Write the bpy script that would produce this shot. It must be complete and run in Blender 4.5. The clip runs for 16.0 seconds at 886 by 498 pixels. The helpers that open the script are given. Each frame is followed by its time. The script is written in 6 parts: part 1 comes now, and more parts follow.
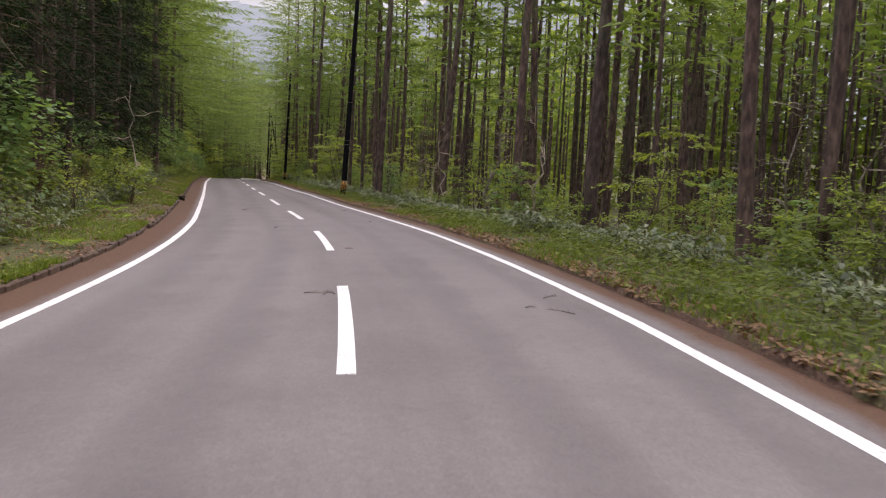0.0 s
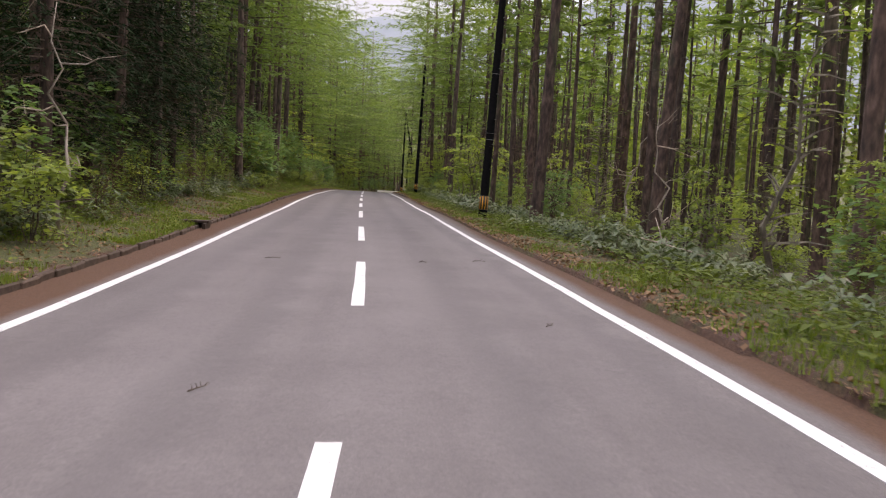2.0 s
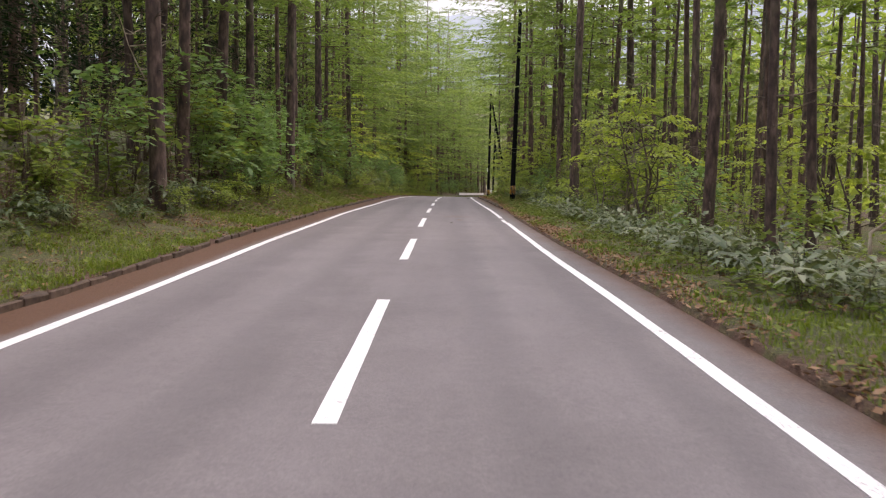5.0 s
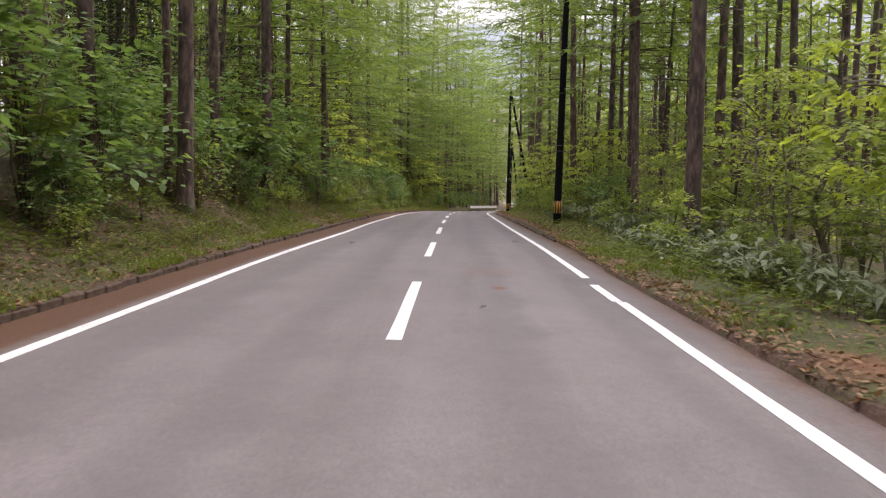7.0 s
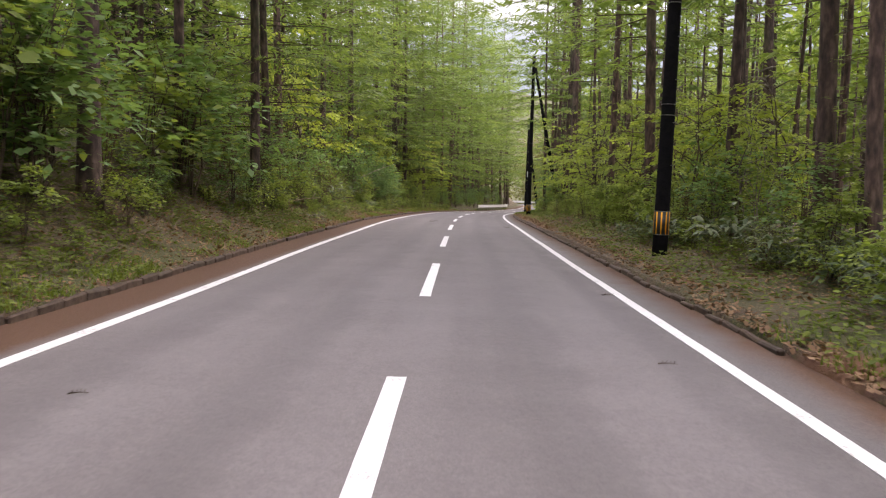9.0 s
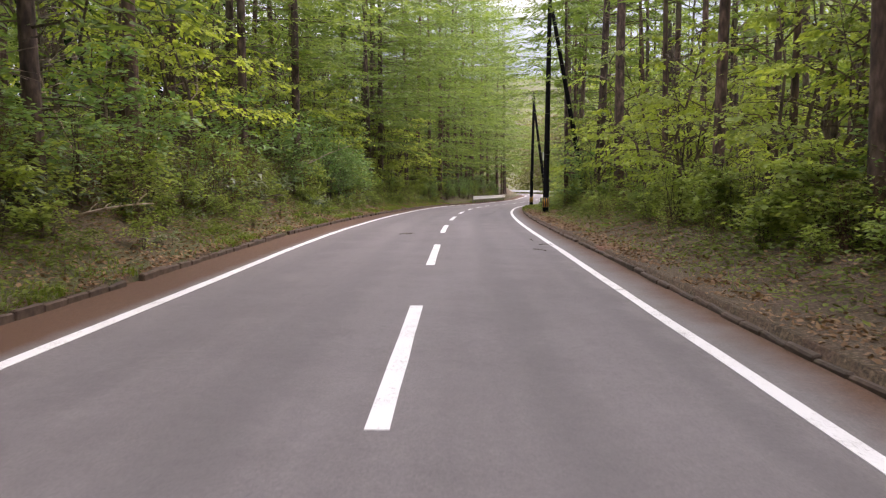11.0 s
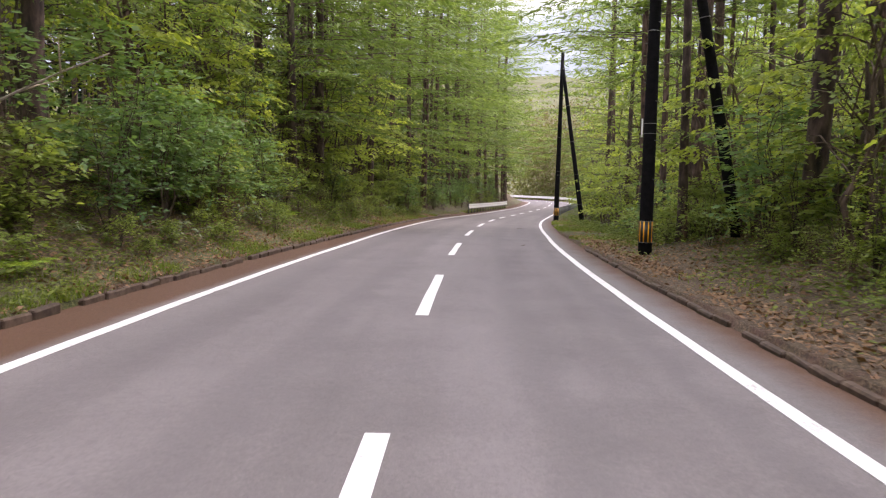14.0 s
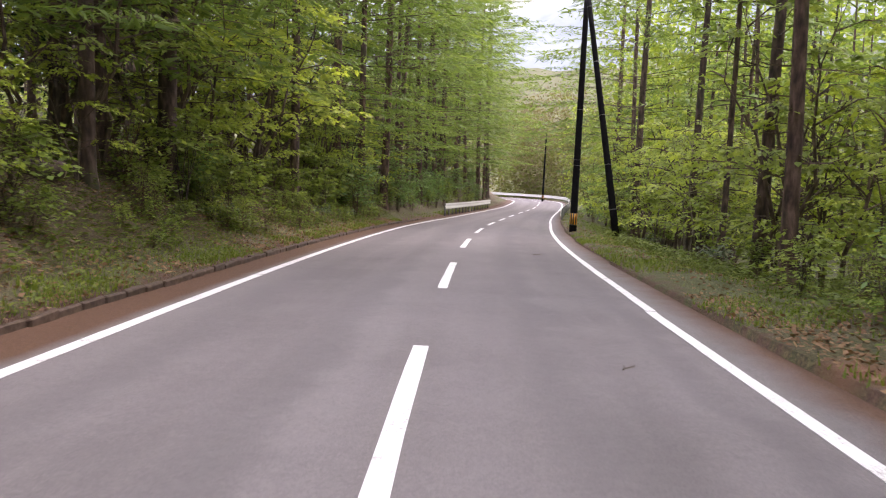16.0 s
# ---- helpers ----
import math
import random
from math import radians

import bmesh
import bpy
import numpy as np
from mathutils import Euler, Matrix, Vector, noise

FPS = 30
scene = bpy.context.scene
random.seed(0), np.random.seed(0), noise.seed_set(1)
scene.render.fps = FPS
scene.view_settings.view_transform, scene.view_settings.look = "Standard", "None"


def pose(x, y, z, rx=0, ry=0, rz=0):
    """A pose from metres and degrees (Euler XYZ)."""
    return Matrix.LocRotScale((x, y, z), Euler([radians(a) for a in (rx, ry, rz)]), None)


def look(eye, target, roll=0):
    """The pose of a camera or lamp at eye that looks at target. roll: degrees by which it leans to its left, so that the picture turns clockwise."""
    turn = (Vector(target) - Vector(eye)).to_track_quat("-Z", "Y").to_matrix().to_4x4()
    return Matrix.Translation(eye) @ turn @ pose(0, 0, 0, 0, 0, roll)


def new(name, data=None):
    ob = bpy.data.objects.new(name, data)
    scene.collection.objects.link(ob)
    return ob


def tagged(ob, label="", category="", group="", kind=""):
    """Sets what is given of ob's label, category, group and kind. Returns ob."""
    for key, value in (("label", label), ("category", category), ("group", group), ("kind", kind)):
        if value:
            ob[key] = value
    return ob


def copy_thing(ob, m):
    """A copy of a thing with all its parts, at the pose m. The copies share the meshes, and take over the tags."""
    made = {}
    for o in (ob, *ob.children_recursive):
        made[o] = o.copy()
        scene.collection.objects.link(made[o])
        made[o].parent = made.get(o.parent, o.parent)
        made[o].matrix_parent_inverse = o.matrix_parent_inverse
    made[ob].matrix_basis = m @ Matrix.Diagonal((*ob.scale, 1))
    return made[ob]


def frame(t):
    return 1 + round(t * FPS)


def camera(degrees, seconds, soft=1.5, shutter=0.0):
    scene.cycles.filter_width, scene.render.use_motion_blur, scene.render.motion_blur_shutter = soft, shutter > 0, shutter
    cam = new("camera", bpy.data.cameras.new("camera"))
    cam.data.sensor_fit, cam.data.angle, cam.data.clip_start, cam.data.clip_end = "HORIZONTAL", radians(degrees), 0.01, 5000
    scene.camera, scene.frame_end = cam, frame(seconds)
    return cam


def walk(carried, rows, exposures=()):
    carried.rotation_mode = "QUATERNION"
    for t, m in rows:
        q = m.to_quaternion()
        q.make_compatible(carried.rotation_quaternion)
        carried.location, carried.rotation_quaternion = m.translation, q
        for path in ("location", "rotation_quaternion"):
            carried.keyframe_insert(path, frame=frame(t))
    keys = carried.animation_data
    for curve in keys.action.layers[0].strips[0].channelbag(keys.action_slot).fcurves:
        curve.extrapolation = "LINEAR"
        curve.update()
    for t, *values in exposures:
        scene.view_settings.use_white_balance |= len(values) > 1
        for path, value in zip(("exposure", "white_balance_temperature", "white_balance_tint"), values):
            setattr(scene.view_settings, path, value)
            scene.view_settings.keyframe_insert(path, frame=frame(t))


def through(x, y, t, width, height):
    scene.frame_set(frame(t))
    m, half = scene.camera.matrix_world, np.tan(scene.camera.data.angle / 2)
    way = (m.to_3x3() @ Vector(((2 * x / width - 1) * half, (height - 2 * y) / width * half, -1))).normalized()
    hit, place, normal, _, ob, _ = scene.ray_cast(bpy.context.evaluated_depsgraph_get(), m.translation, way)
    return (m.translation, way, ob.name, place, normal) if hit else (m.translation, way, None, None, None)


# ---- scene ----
cam = camera(55.45, 16.0, 1.2, 0.12)
PATH = [
    (0, pose(-0.074, -0.063, 1.178, 85.29, -2.89, -0.01)),
    (0.5, pose(-0.299, 4.266, 1.139, 85.01, -3.49, 2.89)),
    (1, pose(-0.673, 8.546, 1.127, 85.08, -3.42, 5.44)),
    (1.5, pose(-1.238, 12.817, 1.104, 85.32, -3.88, 7.66)),
    (2, pose(-1.930, 16.963, 1.142, 85.64, -3.29, 9.72)),
    (2.5, pose(-2.774, 21.098, 1.162, 85.58, -1.93, 11.37)),
    (3, pose(-3.623, 25.073, 1.203, 86.08, -0.72, 12.45)),
    (3.5, pose(-4.582, 28.969, 1.210, 84.84, -0.32, 13.51)),
    (4, pose(-5.572, 32.885, 1.217, 85.34, -1.31, 15.06)),
    (4.2, pose(-5.969, 34.460, 1.232, 85.23, -1.47, 15.14)),
    (6.3, pose(-10.629, 51.158, 1.360, 85.91, -0.01, 15.74)),
    (6.5, pose(-11.094, 52.788, 1.364, 85.94, -0.28, 15.75)),
    (7, pose(-12.221, 56.978, 1.370, 86.15, -0.84, 15.90)),
    (7.5, pose(-13.298, 60.942, 1.407, 86.18, -1.02, 15.98)),
    (8, pose(-14.415, 64.981, 1.433, 86.05, -0.69, 15.77)),
    (8.5, pose(-15.501, 68.955, 1.463, 85.88, -0.83, 16.08)),
    (9, pose(-16.647, 73.003, 1.463, 85.88, -1.33, 16.26)),
    (9.5, pose(-17.740, 76.960, 1.486, 85.31, -0.94, 15.97)),
    (9.7, pose(-18.175, 78.535, 1.486, 85.17, -1.15, 16.15)),
    (11.8, pose(-22.607, 95.376, 1.450, 85.20, 0.22, 15.49)),
    (12, pose(-23.033, 96.961, 1.444, 85.20, 0.17, 15.44)),
    (12.5, pose(-24.061, 100.917, 1.424, 85.14, -0.32, 15.40)),
    (13, pose(-25.117, 104.945, 1.399, 85.53, -0.50, 15.24)),
    (13.5, pose(-26.169, 109.003, 1.359, 85.44, -0.54, 14.96)),
    (14, pose(-27.245, 113.099, 1.303, 85.40, -0.98, 15.11)),
    (14.5, pose(-28.260, 117.228, 1.270, 85.42, -0.80, 14.98)),
    (15, pose(-29.286, 121.297, 1.206, 85.08, -0.75, 14.16)),
    (15.5, pose(-30.260, 125.409, 1.163, 85.07, -0.92, 13.70)),
    (16, pose(-31.220, 129.547, 1.099, 85.15, -1.94, 13.47)),
]
walk(cam, PATH, [(0, 0.14, 7400, 25), (3.5, 0.5, 7350, 25), (8, 0.81, 7300, 26), (9.5, 0.96, 7250, 27), (12, 1.01, 7150, 28), (13.2, 1.05, 7120, 28), (14.5, 1.06, 7080, 28), (15.5, 1.1, 7040, 29), (16, 1.12, 7020, 29)])

# ---- light ----
# an overcast sky, about three times as bright overhead as near the horizon
world = bpy.data.worlds.new("overcast_sky")
scene.world = world
world.use_nodes = True
wn, wl = world.node_tree.nodes, world.node_tree.links
wn.clear()
w_out = wn.new("ShaderNodeOutputWorld")
w_bg = wn.new("ShaderNodeBackground")
w_sky = wn.new("ShaderNodeTexSky")
w_sky.sky_type = "NISHITA"
w_sky.sun_disc = False
SUN_UP, SUN_TURN = radians(58), radians(40)
w_sky.sun_elevation, w_sky.sun_rotation = SUN_UP, SUN_TURN
w_sky.dust_density, w_sky.air_density = 3.0, 1.2
w_co = wn.new("ShaderNodeTexCoord")
w_map = wn.new("ShaderNodeMapping")
w_map.inputs["Scale"].default_value = (1.5, 1.5, 4.0)
w_cloud = wn.new("ShaderNodeTexNoise")
w_cloud.inputs["Scale"].default_value = 2.2
w_cloud.inputs["Detail"].default_value = 5.0
w_ramp = wn.new("ShaderNodeValToRGB")
w_ramp.color_ramp.elements[0].position, w_ramp.color_ramp.elements[0].color = 0.3, (5.9, 6.65, 7.7, 1)
w_ramp.color_ramp.elements[1].position, w_ramp.color_ramp.elements[1].color = 0.7, (7.3, 7.95, 9.0, 1)
w_mix = wn.new("ShaderNodeMixRGB")
w_mix.inputs["Fac"].default_value = 0.86
wl.new(w_co.outputs["Generated"], w_map.inputs["Vector"])
wl.new(w_map.outputs["Vector"], w_cloud.inputs["Vector"])
wl.new(w_cloud.outputs["Fac"], w_ramp.inputs["Fac"])
wl.new(w_sky.outputs["Color"], w_mix.inputs["Color1"])
wl.new(w_ramp.outputs["Color"], w_mix.inputs["Color2"])
w_sep = wn.new("ShaderNodeSeparateXYZ")
w_up = wn.new("ShaderNodeMath")
w_up.operation, w_up.use_clamp = "MAXIMUM", False
w_up.inputs[1].default_value = 0.0
w_grad = wn.new("ShaderNodeMath")
w_grad.operation = "MULTIPLY_ADD"
w_grad.inputs[1].default_value, w_grad.inputs[2].default_value = 3.0, 0.56
w_pow = wn.new("ShaderNodeMath")
w_pow.operation = "POWER"
w_pow.inputs[1].default_value = 1.4
w_mul = wn.new("ShaderNodeMixRGB")
w_mul.blend_type = "MULTIPLY"
w_mul.inputs["Fac"].default_value = 1.0
wl.new(w_co.outputs["Generated"], w_sep.inputs["Vector"])
wl.new(w_sep.outputs["Z"], w_up.inputs[0])
wl.new(w_up.outputs["Value"], w_pow.inputs[0])
wl.new(w_pow.outputs["Value"], w_grad.inputs[0])
wl.new(w_mix.outputs["Color"], w_mul.inputs["Color1"])
wl.new(w_grad.outputs["Value"], w_mul.inputs["Color2"])
wl.new(w_mul.outputs["Color"], w_bg.inputs["Color"])
w_bg.inputs["Strength"].default_value = 0.12
wl.new(w_bg.outputs["Background"], w_out.inputs["Surface"])

sun_data = bpy.data.lights.new("sun", "SUN")
sun_data.energy, sun_data.angle, sun_data.color = 1.5, radians(40), (1.0, 0.96, 0.9)
sun_ob = new("sun", sun_data)
sun_ob.matrix_world = look((60 * math.sin(SUN_TURN), 60 * math.cos(SUN_TURN), 60 * math.tan(SUN_UP)), (0, 0, 0))


# ---- materials ----
def material(name, rough=0.8, metal=0.0):
    m = bpy.data.materials.new(name)
    m.use_nodes = True
    b = m.node_tree.nodes["Principled BSDF"]
    b.inputs["Roughness"].default_value = rough
    b.inputs["Metallic"].default_value = metal
    return m, m.node_tree.nodes, m.node_tree.links, b


def noise_node(n, l, scale, detail=4.0, vec=None, rough=0.55):
    t = n.new("ShaderNodeTexNoise")
    t.inputs["Scale"].default_value = scale
    t.inputs["Detail"].default_value = detail
    t.inputs["Roughness"].default_value = rough
    if vec is not None:
        l.new(vec, t.inputs["Vector"])
    return t.outputs["Fac"]


def ramp(n, l, fac, stops):
    r = n.new("ShaderNodeValToRGB")
    e = r.color_ramp.elements
    while len(e) < len(stops):
        e.new(0.5)
    for i, (p, c) in enumerate(stops):
        e[i].position, e[i].color = p, (*c, 1)
    l.new(fac, r.inputs["Fac"])
    return r.outputs["Color"]


def mix(n, l, fac, a, b, how="MIX"):
    x = n.new("ShaderNodeMixRGB")
    x.blend_type = how
    for sock, v in ((x.inputs["Fac"], fac), (x.inputs["Color1"], a), (x.inputs["Color2"], b)):
        if isinstance(v, (int, float)):
            sock.default_value = v
        elif isinstance(v, tuple):
            sock.default_value = (*v, 1)
        else:
            l.new(v, sock)
    return x.outputs["Color"]


def calc(n, l, op, a, b=0.0, c=0.0, clamp=False):
    x = n.new("ShaderNodeMath")
    x.operation, x.use_clamp = op, clamp
    for sock, v in zip(x.inputs, (a, b, c)):
        if isinstance(v, (int, float)):
            sock.default_value = v
        else:
            l.new(v, sock)
    return x.outputs["Value"]


def mapping(n, l, scale, kind="Object"):
    co, mp = n.new("ShaderNodeTexCoord"), n.new("ShaderNodeMapping")
    mp.inputs["Scale"].default_value = scale
    l.new(co.outputs[kind], mp.inputs["Vector"])
    return mp.outputs["Vector"]


def bump(n, l, b, height, strength=0.4, distance=0.02):
    x = n.new("ShaderNodeBump")
    x.inputs["Strength"].default_value, x.inputs["Distance"].default_value = strength, distance
    l.new(height, x.inputs["Height"])
    l.new(x.outputs["Normal"], b.inputs["Normal"])


def leaf_material(name, dark, mid, light, through=0.45, rough=0.55):
    """Thin leaves: gloss and diffuse on top, some light let through."""
    m, n, l, b = material(name, rough)
    geo = n.new("ShaderNodeNewGeometry")
    info = n.new("ShaderNodeObjectInfo")
    r = calc(n, l, "MULTIPLY_ADD", info.outputs["Random"], 0.6, calc(n, l, "MULTIPLY", geo.outputs["Random Per Island"], 0.4))
    col = ramp(n, l, r, [(0.0, dark), (0.45, mid), (0.95, light)])
    l.new(col, b.inputs["Base Color"])
    b.inputs["Specular IOR Level"].default_value = 0.3
    tr = n.new("ShaderNodeBsdfTranslucent")
    l.new(mix(n, l, 1.0, col, (1.25, 1.2, 0.6), "MULTIPLY"), tr.inputs["Color"])
    mx = n.new("ShaderNodeMixShader")
    mx.inputs["Fac"].default_value = through
    out = n["Material Output"]
    l.new(b.outputs["BSDF"], mx.inputs[1])
    l.new(tr.outputs["BSDF"], mx.inputs[2])
    l.new(mx.outputs["Shader"], out.inputs["Surface"])
    return m


def bark_material(name, dark, mid, light, moss=0.0):
    m, n, l, b = material(name, 0.9)
    vec = mapping(n, l, (8, 8, 2.6))
    f = noise_node(n, l, 1.0, 6, vec)
    f2 = noise_node(n, l, 0.5, 3, mapping(n, l, (1.5, 1.5, 0.7)))
    info = n.new("ShaderNodeObjectInfo")
    col = ramp(n, l, f, [(0.32, dark), (0.5, mid), (0.72, light)])
    tint = ramp(n, l, info.outputs["Random"], [(0.0, (0.8, 0.78, 0.8)), (0.5, (1.0, 0.95, 0.9)), (1.0, (1.25, 1.12, 1.05))])
    col = mix(n, l, 1.0, col, tint, "MULTIPLY")
    if moss:
        col = mix(n, l, calc(n, l, "MULTIPLY", ramp(n, l, f2, [(0.5, (0, 0, 0)), (0.68, (1, 1, 1))]), moss), col, (0.09, 0.11, 0.055))
    l.new(col, b.inputs["Base Color"])
    bump(n, l, b, f, 0.9, 0.03)
    return m


BARK = bark_material("larch_bark", (0.022, 0.015, 0.013), (0.07, 0.045, 0.037), (0.165, 0.115, 0.098), 0.55)
BARK_GREY = bark_material("grey_bark", (0.07, 0.06, 0.05), (0.16, 0.14, 0.115), (0.3, 0.27, 0.23), 0.35)
DEADWOOD = bark_material("bleached_deadwood", (0.16, 0.13, 0.1), (0.34, 0.29, 0.24), (0.52, 0.47, 0.41))
REDTWIG = bark_material("red_brown_twigs", (0.05, 0.028, 0.018), (0.11, 0.062, 0.042), (0.2, 0.13, 0.09))
TWIG = bark_material("twig_bark", (0.03, 0.022, 0.016), (0.075, 0.055, 0.04), (0.14, 0.11, 0.085))
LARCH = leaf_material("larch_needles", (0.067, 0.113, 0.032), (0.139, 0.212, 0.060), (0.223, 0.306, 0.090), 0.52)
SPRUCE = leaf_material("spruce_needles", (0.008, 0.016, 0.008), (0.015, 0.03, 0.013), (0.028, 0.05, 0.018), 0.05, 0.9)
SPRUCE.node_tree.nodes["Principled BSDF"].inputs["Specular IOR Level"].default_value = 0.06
LEAF = leaf_material("broad_leaves", (0.094, 0.14, 0.04), (0.188, 0.254, 0.07), (0.31, 0.385, 0.11), 0.58)
LEAF_COOL = leaf_material("blue_green_leaves", (0.06, 0.12, 0.045), (0.115, 0.205, 0.078), (0.2, 0.31, 0.12), 0.5)
LEAF_YELLOW = leaf_material("young_maple_leaves", (0.165, 0.22, 0.046), (0.27, 0.345, 0.072), (0.39, 0.47, 0.115), 0.58)
SASA = leaf_material("bamboo_grass_leaves", (0.035, 0.062, 0.026), (0.075, 0.108, 0.049), (0.2, 0.23, 0.135), 0.3, 0.4)
FERN = leaf_material("fern_fronds", (0.09, 0.16, 0.024), (0.15, 0.24, 0.034), (0.24, 0.34, 0.05), 0.4)
HERB = leaf_material("weed_leaves", (0.04, 0.062, 0.011), (0.084, 0.12, 0.02), (0.168, 0.208, 0.036), 0.4, 0.7)
# far crowns: muted, low-contrast colours with the distance haze put into them
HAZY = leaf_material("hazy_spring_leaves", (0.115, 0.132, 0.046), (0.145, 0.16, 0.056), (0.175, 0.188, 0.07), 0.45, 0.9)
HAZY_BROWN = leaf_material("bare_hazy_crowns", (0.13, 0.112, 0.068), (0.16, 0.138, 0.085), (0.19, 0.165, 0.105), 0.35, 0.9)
GRASS = leaf_material("grass_blades", (0.05, 0.09, 0.012), (0.105, 0.165, 0.022), (0.205, 0.25, 0.046), 0.4)
LITTER = leaf_material("fallen_leaves", (0.072, 0.038, 0.02), (0.19, 0.11, 0.062), (0.38, 0.255, 0.155), 0.15, 0.8)


def ground_material():
    m, n, l, b = material("forest_floor", 0.95)
    uv = n.new("ShaderNodeUVMap")
    xy = n.new("ShaderNodeSeparateXYZ")
    l.new(uv.outputs["UV"], xy.inputs["Vector"])
    obj = mapping(n, l, (1, 1, 1))
    big = noise_node(n, l, 0.35, 4, obj)
    mid = noise_node(n, l, 2.2, 5, obj)
    fine = noise_node(n, l, 24, 5, obj, 0.7)
    soil = ramp(n, l, fine, [(0.32, (0.02, 0.012, 0.007)), (0.5, (0.07, 0.041, 0.025)), (0.68, (0.21, 0.14, 0.09))])
    moss = ramp(n, l, fine, [(0.32, (0.017, 0.02, 0.006)), (0.54, (0.058, 0.067, 0.015)), (0.7, (0.15, 0.142, 0.04))])
    where = ramp(n, l, calc(n, l, "ADD", calc(n, l, "MULTIPLY", big, 0.6), calc(n, l, "MULTIPLY", mid, 0.4)), [(0.36, (0, 0, 0)), (0.5, (1, 1, 1))])
    bare = calc(n, l, "MULTIPLY", calc(n, l, "MULTIPLY", xy.outputs["X"], 0.5, clamp=True), calc(n, l, "MULTIPLY", calc(n, l, "SUBTRACT", 33.0, calc(n, l, "ABSOLUTE", calc(n, l, "SUBTRACT", xy.outputs["Y"], 107.0))), 0.07, clamp=True))
    bare_l = calc(n, l, "MULTIPLY", calc(n, l, "MULTIPLY_ADD", xy.outputs["X"], -1.0, -4.5, clamp=True), calc(n, l, "MULTIPLY_ADD", xy.outputs["Y"], 0.1, -5.0, clamp=True))
    bare_l = calc(n, l, "MULTIPLY", bare_l, calc(n, l, "MULTIPLY_ADD", xy.outputs["X"], 0.6, 6.0, clamp=True))
    bare = calc(n, l, "MAXIMUM", bare, calc(n, l, "MULTIPLY", bare_l, 0.85))
    where = mix(n, l, calc(n, l, "MULTIPLY", bare, 0.85), where, (0, 0, 0))
    col = mix(n, l, where, soil, moss)
    beyond = calc(n, l, "MAXIMUM", calc(n, l, "SUBTRACT", xy.outputs["X"], 3.25), calc(n, l, "SUBTRACT", calc(n, l, "MULTIPLY", xy.outputs["X"], -1.0), 3.95))
    spill = calc(n, l, "SUBTRACT", 1.2, calc(n, l, "MULTIPLY", calc(n, l, "ADD", beyond, calc(n, l, "MULTIPLY", calc(n, l, "SUBTRACT", mid, 0.5), 1.6)), 2.6), clamp=True)
    needles = ramp(n, l, fine, [(0.3, (0.035, 0.017, 0.011)), (0.52, (0.08, 0.04, 0.025)), (0.75, (0.15, 0.09, 0.06))])
    col = mix(n, l, spill, col, needles)
    for s_c, a_c, r_ in ((58.9, 3.95, 0.5), (57.6, 4.25, 0.35), (75.8, 3.75, 0.5), (103.6, 3.8, 0.5), (134.3, 3.8, 0.4)):
        dx_ = calc(n, l, "DIVIDE", calc(n, l, "SUBTRACT", xy.outputs["X"], a_c), r_)
        dy_ = calc(n, l, "DIVIDE", calc(n, l, "SUBTRACT", xy.outputs["Y"], s_c), r_ * 1.8)
        d_ = calc(n, l, "ADD", calc(n, l, "ADD", calc(n, l, "MULTIPLY", dx_, dx_), calc(n, l, "MULTIPLY", dy_, dy_)), fine)
        col = mix(n, l, calc(n, l, "SUBTRACT", 1.5, d_, clamp=True), col, (0.16, 0.068, 0.036))
    l.new(col, b.inputs["Base Color"])
    bump(n, l, b, calc(n, l, "ADD", fine, mid), 0.8, 0.05)
    return m


